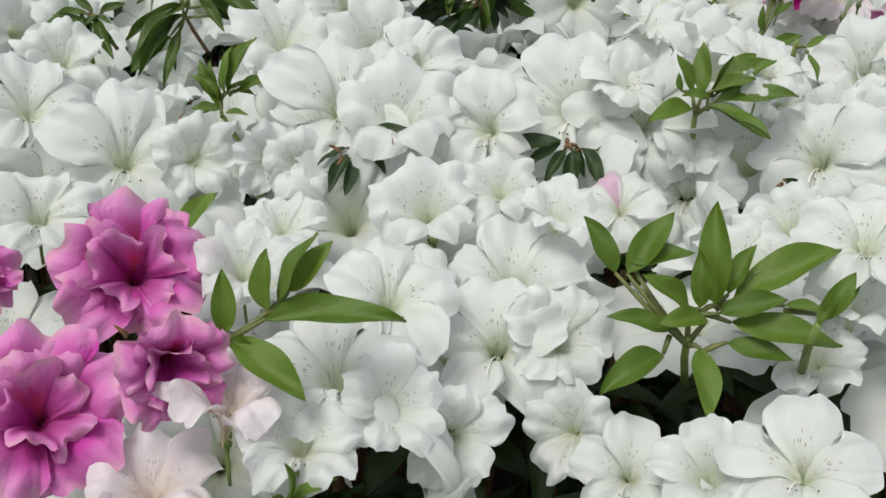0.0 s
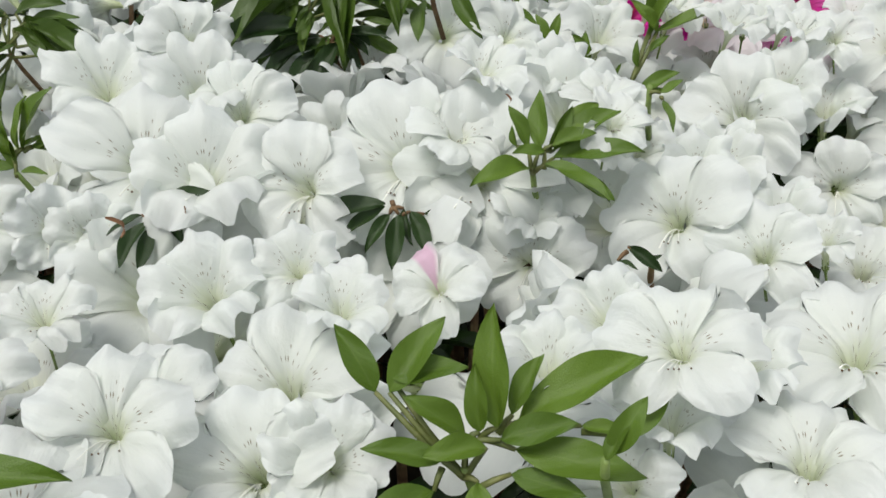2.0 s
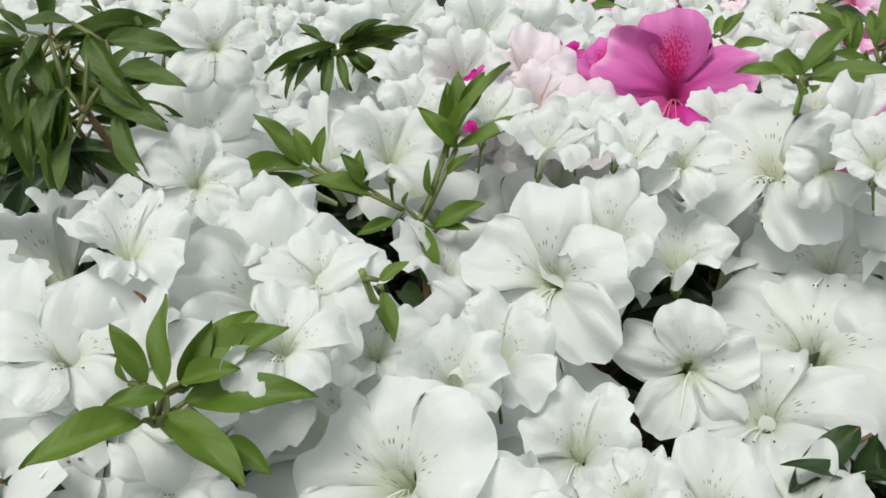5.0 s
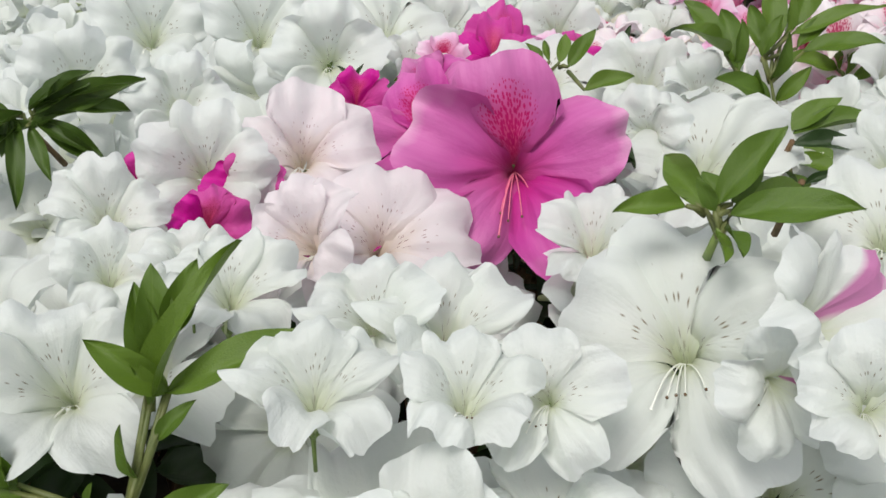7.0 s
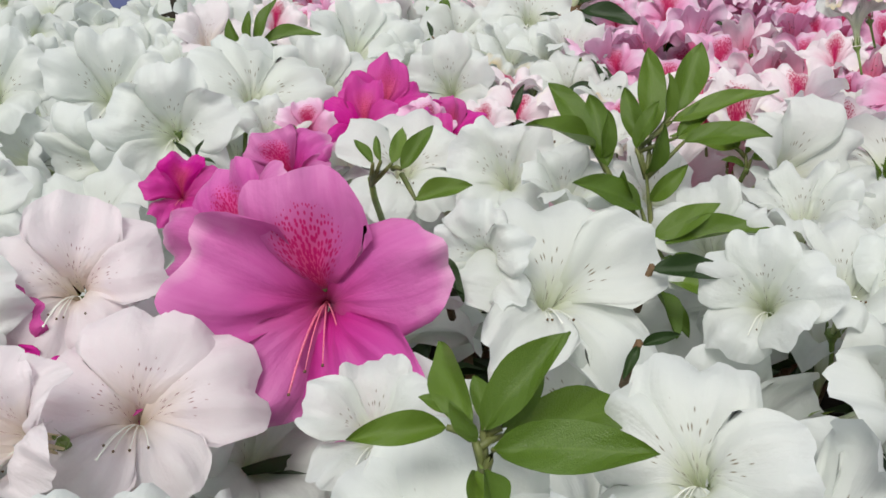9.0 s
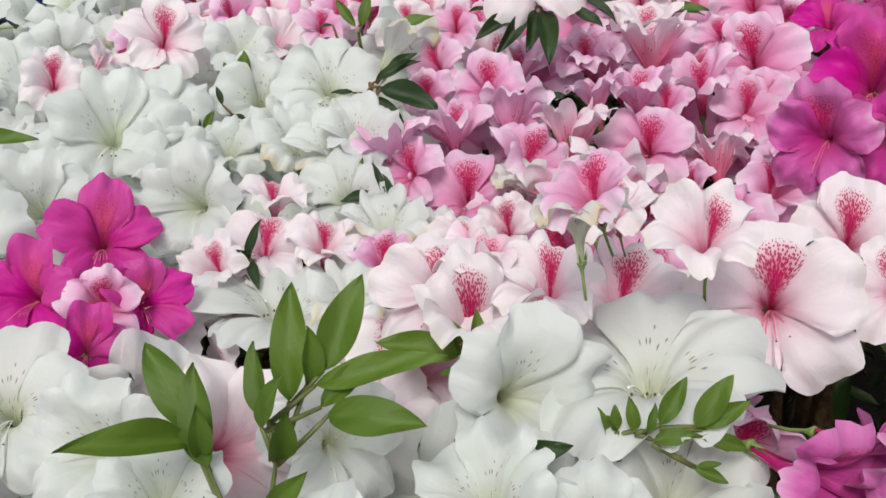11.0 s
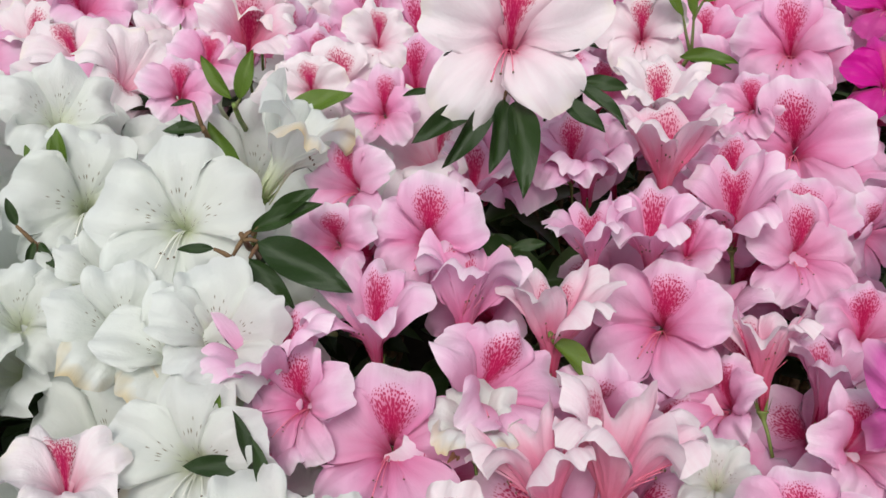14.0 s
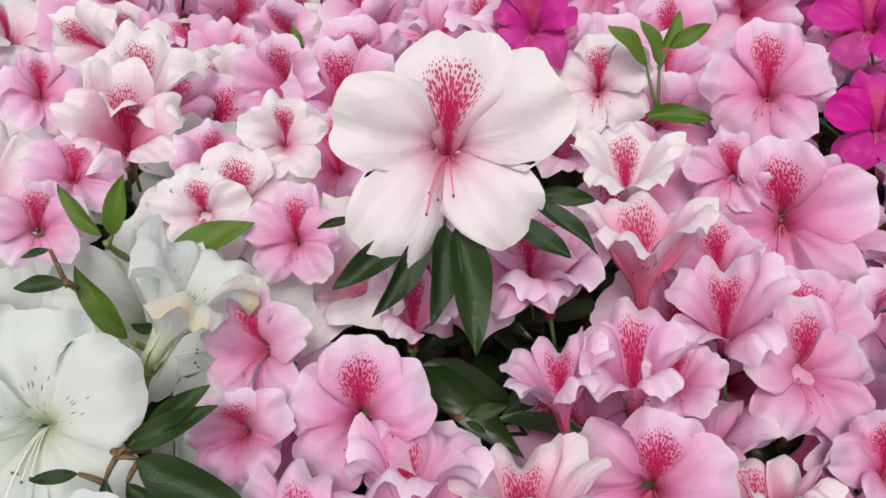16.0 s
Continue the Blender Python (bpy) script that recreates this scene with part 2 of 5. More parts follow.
PETALS = {
    "white": (petal_material("white_petal", WHITE, (0.735, 0.775, 0.755)), petal_material("white_petal_dotted", WHITE, (0.735, 0.775, 0.755), OLIVE, 0.75, 0.0, flecks=9.0)),
    "blush": (petal_material("blush_petal", BLUSH, (0.86, 0.76, 0.79)), petal_material("blush_petal_dotted", BLUSH, (0.86, 0.76, 0.79), (0.30, 0.10, 0.10), 0.7, 0.0, flecks=12.0)),
    "pale": (petal_material("pale_petal", PALE, (0.84, 0.66, 0.73), tip=(0.88, 0.83, 0.74), glow=0.33), petal_material("pale_petal_dotted", PALE, (0.86, 0.72, 0.76), CRIMSON, 0.95, 0.43, flecks=36.0, glow=0.33)),
    "pink": (petal_material("pink_petal", PINK, (0.76, 0.38, 0.60), glow=0.33), petal_material("pink_petal_dotted", PINK, (0.76, 0.38, 0.60), CRIMSON, 0.98, 0.45, flecks=36.0, glow=0.33)),
    "flushed": (petal_material("flushed_petal", FLUSHED, (0.76, 0.36, 0.50), glow=0.33), petal_material("flushed_petal_dotted", FLUSHED, (0.76, 0.36, 0.50), CRIMSON, 0.98, 0.4, flecks=36.0, glow=0.33)),
    "magenta": (petal_material("magenta_petal", MAGENTA, (0.46, 0.03, 0.27), tip=(0.80, 0.50, 0.66), tip_at=0.76, glow=0.26), petal_material("magenta_petal_dotted", MAGENTA, (0.46, 0.03, 0.27), (0.52, 0.0, 0.12), 0.95, 0.36, flecks=34.0, glow=0.26)),
    "cream": (petal_material("cream_tipped_petal", WHITE, (0.735, 0.775, 0.755), tip=(0.74, 0.62, 0.38), tip_at=0.70), petal_material("cream_tipped_petal_dotted", WHITE, (0.735, 0.775, 0.755), OLIVE, 0.75, 0.0, flecks=9.0)),
    "vivid": (petal_material("vivid_petal", VIVID, (0.52, 0.02, 0.28), glow=0.26), petal_material("vivid_petal_dotted", VIVID, (0.52, 0.02, 0.28), (0.40, 0.0, 0.05), 1.0, 0.1, flecks=31.0, glow=0.26)),
    "streaked": (petal_material("streak_free_petal", WHITE, (0.735, 0.775, 0.755)), petal_material("streaked_petal", WHITE, (0.735, 0.775, 0.755), streak=(0.60, 0.14, 0.42))),
    "tinged": (petal_material("tinge_free_petal", WHITE, (0.735, 0.775, 0.755)), petal_material("tinged_petal", WHITE, (0.735, 0.775, 0.755), streak=(0.76, 0.48, 0.64))),
    "faded": (petal_material("faded_petal", FADED, (0.58, 0.06, 0.34), tip=(0.70, 0.40, 0.46), glow=0.26), petal_material("faded_petal_dotted", FADED, (0.58, 0.06, 0.34), (0.42, 0.0, 0.06), 0.8, 0.1, tip=(0.70, 0.40, 0.46), glow=0.26)),
}
YOUNG = leaf_material("young_leaf", (0.040, 0.090, 0.009), (0.130, 0.215, 0.024), (0.15, 0.23, 0.05), 0.36)
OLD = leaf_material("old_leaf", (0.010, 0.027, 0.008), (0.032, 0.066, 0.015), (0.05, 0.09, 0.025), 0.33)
MID = leaf_material("mid_leaf", (0.026, 0.055, 0.008), (0.080, 0.142, 0.020), (0.15, 0.22, 0.06), 0.38)
TWIG = plain_material("twig_bark", (0.10, 0.045, 0.02), (0.20, 0.13, 0.06), 160, 0.75)
STALK = plain_material("green_stalk", (0.12, 0.19, 0.04), (0.22, 0.30, 0.08), 120, 0.5, 0.15)
SHANK = plain_material("young_twig", (0.07, 0.10, 0.022), (0.16, 0.17, 0.05), 140, 0.55, 0.2)
SOIL = plain_material("soil", (0.010, 0.008, 0.005), (0.028, 0.022, 0.015), 18, 1.0, 0.9)
SOIL.node_tree.nodes["Principled BSDF"].inputs["Specular IOR Level"].default_value = 0.1
FILAMENT = {"white": plain_material("white_filament", (0.82, 0.84, 0.76), (0.86, 0.87, 0.8), 60, 0.5, 0.05), "pink": plain_material("rose_filament", (0.72, 0.10, 0.22), (0.80, 0.28, 0.38), 60, 0.5, 0.05)}
ANTHER = plain_material("anther", (0.10, 0.06, 0.03), (0.2, 0.13, 0.07), 200, 0.8)


# ---- shapes ----
def mesh_of(name, verts, faces, material, uvs=None):
    me = bpy.data.meshes.new(name)
    me.from_pydata(verts, [], faces)
    if uvs:
        layer = me.uv_layers.new(name="petal")
        for loop in me.loops:
            layer.data[loop.index].uv = uvs[loop.vertex_index]
    me.materials.append(material)
    me.polygons.foreach_set("use_smooth", [True] * len(me.polygons))
    return me


def grid_faces(nu, nv):
    w = nu + 1
    return [(j * w + i, j * w + i + 1, (j + 1) * w + i + 1, (j + 1) * w + i) for j in range(nv) for i in range(nu)]


# the line of a petal from the tube's foot to its tip: (along, out from the axis, up the axis); lobe half width; ruffle
FORMS = {
    "open": (((0, 0.035, -0.75), (0.18, 0.105, -0.34), (0.35, 0.25, -0.02), (0.6, 0.56, 0.15), (0.8, 0.80, 0.17), (1, 1.06, 0.06)), 0.505, 0.062),
    "flat": (((0, 0.035, -0.75), (0.18, 0.105, -0.34), (0.35, 0.26, -0.05), (0.6, 0.58, 0.06), (0.8, 0.83, 0.06), (1, 1.08, -0.05)), 0.505, 0.055),
    "bell": (((0, 0.035, -0.75), (0.18, 0.09, -0.32), (0.35, 0.27, 0.08), (0.6, 0.50, 0.36), (0.8, 0.71, 0.49), (1, 0.98, 0.46)), 0.495, 0.09),
    "funnel": (((0, 0.06, -0.80), (0.2, 0.12, -0.35), (0.4, 0.25, 0.10), (0.65, 0.44, 0.50), (0.85, 0.64, 0.70), (1, 0.90, 0.70)), 0.44, 0.08),
    "frill": (((0, 0.035, -0.75), (0.18, 0.09, -0.30), (0.35, 0.27, 0.08), (0.6, 0.50, 0.32), (0.8, 0.69, 0.42), (1, 0.95, 0.36)), 0.49, 0.115),
    "broad": (((0, 0.035, -0.75), (0.18, 0.105, -0.34), (0.35, 0.25, -0.05), (0.6, 0.56, 0.09), (0.8, 0.82, 0.10), (1, 1.05, 0.0)), 0.53, 0.052),
    "star": (((0, 0.035, -0.75), (0.18, 0.105, -0.34), (0.35, 0.25, -0.02), (0.6, 0.54, 0.14), (0.8, 0.79, 0.20), (1, 1.06, 0.14)), 0.43, 0.06),
    "heart": (((0, 0.05, -0.50), (0.3, 0.14, -0.05), (0.6, 0.28, 0.32), (0.8, 0.38, 0.52), (1, 0.48, 0.62)), 0.40, 0.10),
}


def smooth_line(knots, v):
    """A smooth curve through knots (v, a, b), at v."""
    n = len(knots)
    k = max(i for i in range(n - 1) if knots[i][0] <= v + 1e-9)
    p0, p1, p2, p3 = knots[max(0, k - 1)], knots[k], knots[k + 1], knots[min(n - 1, k + 2)]
    t = (v - p1[0]) / (p2[0] - p1[0])
    out = []
    for c in (1, 2):
        m1 = (p2[c] - p0[c]) / (p2[0] - p0[0]) * (p2[0] - p1[0])
        m2 = (p3[c] - p1[c]) / (p3[0] - p1[0]) * (p2[0] - p1[0])
        out.append((2 * t**3 - 3 * t**2 + 1) * p1[c] + (t**3 - 2 * t**2 + t) * m1 + (3 * t**2 - 2 * t**3) * p2[c] + (t**3 - t**2) * m2)
    return out


def petal_mesh(form, seed, material, nu=18, nv=14):
    knots, half, ruffle = FORMS[form]
    rng = random.Random(f"{form}{seed}")
    length, width = rng.uniform(0.9, 1.08), rng.uniform(0.92, 1.12)
    p1, p2, p3, p4 = (rng.uniform(0, 6.28) for _ in range(4))
    lean, bend, droop, notch = rng.choice((-1, 1)) * rng.uniform(0.04, 0.11), rng.uniform(-0.15, 0.13), rng.uniform(-0.26, 0.14), rng.uniform(0.0, 0.06)
    skew = rng.uniform(-0.08, 0.08)
    verts, uvs = [], []
    for j in range(nv + 1):
        w = j / nv
        grow = min(1.0, max(0.0, (w - 0.22) / 0.55))
        grow = grow * grow * (3 - 2 * grow)
        foot = smooth_line(knots, 0.6 * w)[0]
        hw = (1 - grow) * 0.68 * foot + grow * half * width
        for i in range(nu + 1):
            # columns closer together towards the sides, where the outline turns
            u = 0.45 * (2 * i / nu - 1) + 0.55 * math.sin(math.pi * (i / nu - 0.5))
            # rows bow back towards the sides, so that the last one is the rounded end of the lobe
            v = w * (1 - (0.44 + 0.05 * math.sin(p1 + 3 * u)) * (1 - max(0.0, 1 - abs(u) ** 2.7) ** 0.38))
            r, z = smooth_line(knots, v)
            k = min(1.0, max(0.0, (v - 0.2) / 0.3))
            k = k * k * (3 - 2 * k)
            r *= 1 + (length - 1) * k
            z += droop * max(0.0, v - 0.55) ** 2 / 0.2
            edge = max(abs(u) ** 2.2, max(0.0, w - 0.45) / 0.55) * k
            z += k * (lean * u - 0.022 * math.exp(-((u / 0.18) ** 2)) + bend * u * u * (0.4 + v))
            wave = 1.15 * math.sin(3.9 * u + p1 + 2.2 * w) + 0.75 * math.sin(7.6 * u + p2 + 1.5 * w) + 0.5 * math.sin(6 * w + p3) + 0.28 * math.sin(12.5 * u + 6 * w + p4)
            z += ruffle * edge * wave
            # the thin margin is crimped
            z += edge**4 * (0.024 * math.sin(15 * u + p3) + 0.020 * math.sin(17 * w + p4))
            # fan pleats from the throat and shallow dents
            z += 0.013 * k * math.cos(8.5 * u * (1 + 0.2 * math.sin(p1)) + p4) + 0.030 * k * math.sin(3.4 * u + p2) * math.sin(6 * w + p1) + 0.012 * k * math.sin(7 * u + p3) * math.sin(13 * w + p2)
            r += ruffle * edge * (0.5 * math.sin(4.6 * u + p2) + 0.3 * math.sin(9.5 * u + p3) + 0.1 * math.sin(17 * u + p1)) - notch * w**8 * math.exp(-((u / 0.2) ** 2))
            x, a = u * min(hw, 1.02 * max(r, 0.03)), u * min(0.78, hw / max(r, 0.03))
            verts.append(((1 - k) * r * math.sin(a) + k * (x + skew * r), (1 - k) * r * math.cos(a) + k * r, z))
            uvs.append((0.5 + 0.5 * u, v))
    return mesh_of("petal", verts, grid_faces(nu, nv), material, uvs)


def tube(points, radii, sides=5):
    """Vertices and faces of a tapered tube along points."""
    verts, faces = [], []
    pts = [Vector(p) for p in points]
    for k, (p, r) in enumerate(zip(pts, radii)):
        way = (pts[min(k + 1, len(pts) - 1)] - pts[max(k - 1, 0)]).normalized()
        a = way.orthogonal().normalized()
        if abs(way.z) < 0.95:
            a = way.cross(Vector((0, 0, 1))).normalized()
        b = way.cross(a)
        verts += [tuple(p + r * (math.cos(6.2832 * s / sides) * a + math.sin(6.2832 * s / sides) * b)) for s in range(sides)]
    for k in range(len(pts) - 1):
        for s in range(sides):
            e = (s + 1) % sides
            faces.append((k * sides + s, k * sides + e, (k + 1) * sides + e, (k + 1) * sides + s))
    faces.append(tuple(range(sides))[::-1])
    faces.append(tuple((len(pts) - 1) * sides + s for s in range(sides)))
    return verts, faces


def stamen_mesh(seed, material, pistil=False):
    rng = random.Random(f"stamen{seed}")
    side = rng.uniform(-0.55, 0.55)
    long = 0.9 if pistil else rng.uniform(0.5, 0.74)
    pts = [(side * s * long * 0.75, -(0.12 * s + 0.48 * s * s) * long - 0.02, -0.4 + 0.82 * s * long + 0.06 * s * s * long) for s in (k / 6 for k in range(7))]
    wide = 0.0095 if pistil else 0.0062
    verts, faces = tube(pts, [wide] * 6 + [wide * (0.9 if pistil else 0.6)], 4)
    me = mesh_of("stamen", verts, faces, material)
    return me, pts[-1]


def bead_mesh(name, at, size, material, stretch=1.5):
    bm = bmesh.new()
    bmesh.ops.create_icosphere(bm, subdivisions=1, radius=size)
    for v in bm.verts:
        v.co = Vector((v.co.x, v.co.y, v.co.z * stretch)) + Vector(at)
    me = bpy.data.meshes.new(name)
    bm.to_mesh(me)
    bm.free()
    me.materials.append(material)
    me.polygons.foreach_set("use_smooth", [True] * len(me.polygons))
    return me


def calyx_mesh():
    verts, faces = tube([(0, 0, -0.76), (0, 0, -0.79), (0, -0.01, -0.83), (0.01, -0.04, -0.92), (0.03, -0.12, -1.12), (0.06, -0.2, -1.45)], [0.10, 0.10, 0.07, 0.036, 0.03, 0.03], 7)
    n = len(verts)
    for s in range(5):
        a = 6.2832 * (s + 0.5) / 5
        for da, r, z in ((-0.35, 0.10, -0.74), (0.35, 0.10, -0.74), (0, 0.16, -0.52)):
            verts.append((r * math.sin(a + da), r * math.cos(a + da), z))
        faces.append((n + 3 * s, n + 3 * s + 1, n + 3 * s + 2))
    return mesh_of("calyx", verts, faces, STALK)


VARIANTS = 5
PETAL_MESHES = {(kind, form, n, up): petal_mesh(form, n, PETALS[kind][up]) for kind in PETALS for form in FORMS for n in range(VARIANTS) for up in (0, 1)}
FAR_MESHES = {(kind, form, n, up): petal_mesh(form, n, PETALS[kind][up], 4, 6) for kind in PETALS for form in ("open", "flat", "bell", "frill") for n in range(VARIANTS) for up in (0, 1)}
JOIN_MESHES = {(kind, form, n, up): petal_mesh(form, n, PETALS[kind][up], 14, 10) for kind in PETALS for form in ("open", "flat", "bell", "frill") for n in range(VARIANTS) for up in (0, 1)}
STAMENS = {tone: [stamen_mesh(n, FILAMENT[tone]) for n in range(6)] for tone in FILAMENT}
PISTILS = {tone: stamen_mesh("pistil", FILAMENT[tone], True) for tone in FILAMENT}
ANTHERS = [bead_mesh("anther", STAMENS["white"][n][1], 0.014, ANTHER) for n in range(6)]
STIGMA = {"white": bead_mesh("stigma", PISTILS["white"][1], 0.015, FILAMENT["white"], 0.8), "pink": bead_mesh("stigma", PISTILS["pink"][1], 0.014, ANTHER, 0.8)}
CALYX = calyx_mesh()
LABELS = {
    "white": "white azalea flower with small olive dots in its throat",
    "blush": "blush white azalea flower with faint dots in its throat",
    "pale": "nearly white azalea flower with a crimson dotted throat",
    "cream": "white azalea flower with cream brown ageing petal tips",
    "vivid": "vivid magenta azalea flower with a darker throat",
    "tinged": "small white azalea flower with one pale pink petal",
    "streaked": "white azalea flower with one magenta streaked petal",
    "faded": "double magenta azalea flower with browning petal edges",
    "flushed": "pale azalea flower with a rose flushed tube",
    "pink": "pale pink azalea flower with a crimson dotted throat",
    "magenta": "purplish pink azalea flower with a crimson dotted throat",
}


def put_part(name, mesh, parent, m=None):
    ob = bpy.data.objects.new(name, mesh)
    scene.collection.objects.link(ob)
    ob.parent = parent
    if m is not None:
        ob.matrix_basis = m
    return ob


SPOTS = []
FLOWERS = random.Random(5)


def turned(x, y, z, yaw, pitch, roll):
    """At a place, with +Z pointing along yaw (from +y to the left) and pitch (up), +Y upwards, then rolled about it."""
    a, b = radians(yaw), radians(pitch)
    way = Vector((-math.sin(a) * math.cos(b), math.cos(a) * math.cos(b), math.sin(b)))
    right = Vector((-math.cos(a), -math.sin(a), 0))
    m = Matrix((right, way.cross(right), way)).transposed().to_4x4()
    return Matrix.Translation((x, y, z)) @ m @ Matrix.Rotation(radians(roll), 4, "Z")


def raised(slope):
    """Lifts a petal's outer end and leaves its foot in the tube."""
    return Matrix(((1, 0, 0, 0), (0, 1, 0, 0), (0, slope, 1, 0), (0, 0, 0, 1)))


def azalea(kind, x, y, z, yaw, pitch, roll, radius, form="open", label=""):
    """One flower: five petals, calyx and stalk, stamens and pistil. The place is its throat, the yaw and pitch the way that it faces."""
    top = new("azalea_flower")
    top.empty_display_size = 0.01
    top.matrix_basis = turned(x, y, z, yaw, pitch, roll) @ Matrix.Diagonal((radius, radius, radius, 1))
    tagged(top, label or LABELS[kind], "flower", f"{kind} azalea flowers")
    first = FLOWERS.randrange(VARIANTS)
    whorls = (("frill", 0, 1.0), ("bell", 36, 0.82), ("heart", 12, 0.95)) if form == "double" else ((form, 0, 1.0),)
    for shape, off, grow in whorls:
        for k in range(5):
            dotted = k == 0 or k in (1, 4) and kind in ("white", "blush", "cream")
            mesh = PETAL_MESHES[kind, shape, (first + 2 * k + k // 3) % VARIANTS, 1 if dotted else 0]
            # the upper three close together, the lower two narrower and apart
            wide = grow * (1.06, 1.0, 0.9, 0.9, 1.0)[k] * FLOWERS.uniform(0.94, 1.06)
            put_part("petal", mesh, top, Matrix.Rotation(radians((0, 69, 143, 217, 291)[k] + off + FLOWERS.uniform(-6, 6)), 4, "Z") @ raised(FLOWERS.uniform(-0.34, 0.26)) @ Matrix.Diagonal((wide, grow * FLOWERS.uniform(0.9, 1.08), grow, 1)))
    put_part("calyx", CALYX, top)
    tone = "white" if kind in ("white", "blush", "streaked", "tinged", "cream") else "pink"
    if form != "double":
        p = put_part("pistil", PISTILS[tone][0], top)
        put_part("stigma", STIGMA[tone], p)
        for n in FLOWERS.sample(range(6), 4):
            s = put_part("stamen", STAMENS[tone][n][0], top)
            put_part("anther", ANTHERS[n], s)
    SPOTS.append((x, y, z, radius))
    return top


def leaf_mesh(seed, material, nu=4, nv=9, tame=1.0):
    rng = random.Random(f"leaf{seed}")
    half, fold, arch, twist = rng.uniform(0.13, 0.165), rng.uniform(0.07, 0.15), rng.uniform(0.15, 0.5), rng.uniform(-0.5, 0.5)
    verts, uvs = [], []
    for j in range(nv + 1):
        v = j / nv
        w = half * (math.sin(math.pi * v**0.9) ** 0.78 * (1.05 - 0.12 * v) + 0.03 * (1 - v)) if v < 1 else 0.002
        for i in range(nu + 1):
            u = 2 * i / nu - 1
            z = fold * abs(u) ** 1.3 * (w / half) + ((0.16 * v - arch * v * v) if tame == 1.0 else arch * tame * (v - v * v)) + twist * u * w * v + 0.014 * math.sin(9 * v + 3 * u + seed) * (1 + abs(u))
            verts.append((u * w, v, z))
            uvs.append((i / nu, v))
    return mesh_of("leaf", verts, grid_faces(nu, nv), material, uvs)


LEAVES = {"young": [leaf_mesh(n, YOUNG) for n in range(5)], "mid": [leaf_mesh(n + 20, MID) for n in range(5)], "old": [leaf_mesh(n + 9, OLD) for n in range(5)]}
# for leaves set one by one: their tip lies on the line that they point along
SLIM_LEAVES = {"young": [leaf_mesh(n + 30, YOUNG, 6, 12, 0.6) for n in range(6)], "mid": [leaf_mesh(n + 40, MID, 6, 12, 0.7) for n in range(6)], "old": [leaf_mesh(n + 50, OLD, 6, 12, 0.7) for n in range(6)]}
SPRIGS = random.Random(8)


def sprig(age, x, y, z, yaw, pitch, leaves, length, label="", spread=58, tall=0.25, stem=0.08):
    """A leafy shoot: its place is where the leaves meet, +Z the way that it grows; leaves in a whorl, the outer ones flatter."""
    top = new("leafy_shoot")
    top.empty_display_size = 0.01
    top.matrix_basis = turned(x, y, z, yaw, pitch, SPRIGS.uniform(0, 360))
    tagged(top, label or ("bright green young azalea shoot among the flowers" if age == "young" else "tall olive green azalea shoot above the flowers" if age == "mid" else "dark green azalea leaves below the flowers"), "shoot", f"{age} azalea shoots")
    verts, faces = tube([(0.2 * stem, 0.1 * stem, -stem), (0.05 * stem, 0, -0.5 * stem), (0, 0, 0), (0, 0, tall * length)], [0.0022, 0.0019, 0.0016, 0.0009], 6)
    put_part("stem", mesh_of("stem", verts, faces, STALK if age == "young" else TWIG), top)
    for k in range(leaves):
        s = k / max(1, leaves - 1)
        size = length * (1.0 - 0.5 * s**1.5) * SPRIGS.uniform(0.72, 1.12)
        lift = 90 - (spread * (1.45 - 1.15 * s) + SPRIGS.uniform(-14, 14))
        m = Matrix.Translation((0, 0, tall * length * s)) @ Matrix.Rotation(radians(137.5 * k + SPRIGS.uniform(-20, 20)), 4, "Z") @ Matrix.Rotation(radians(lift), 4, "X") @ Matrix.Rotation(radians(SPRIGS.uniform(-25, 25)), 4, "Y")
        wide = size * SPRIGS.uniform(0.9, 1.15)
        put_part("leaf", SPRIGS.choice(LEAVES[age]), top, m @ Matrix.Diagonal((wide, size, size, 1)))
    return top


def shoot(age, x, y, z, label=""):
    """A leafy shoot whose leaves are set one by one; its place is where they spring from."""
    top = new("leafy_shoot")
    top.empty_display_size = 0.01
    top.location = (x, y, z)
    tagged(top, label or ("bright green young azalea shoot among the flowers" if age == "young" else "tall olive green azalea shoot above the flowers" if age == "mid" else "dark green azalea leaves below the flowers"), "shoot", f"{age} azalea shoots")
    verts, faces = tube([(0.004, 0.022, -0.03), (0.001, 0.009, -0.012), (0, 0, 0.001)], [0.0015, 0.0014, 0.0012], 6)
    put_part("stem", mesh_of("stem", verts, faces, STALK if age == "young" else TWIG), top)
    AGES[top.name], NODES[top.name] = age, [Vector((0, 0, 0))]
    return top


AGES, NODES = {}, {}


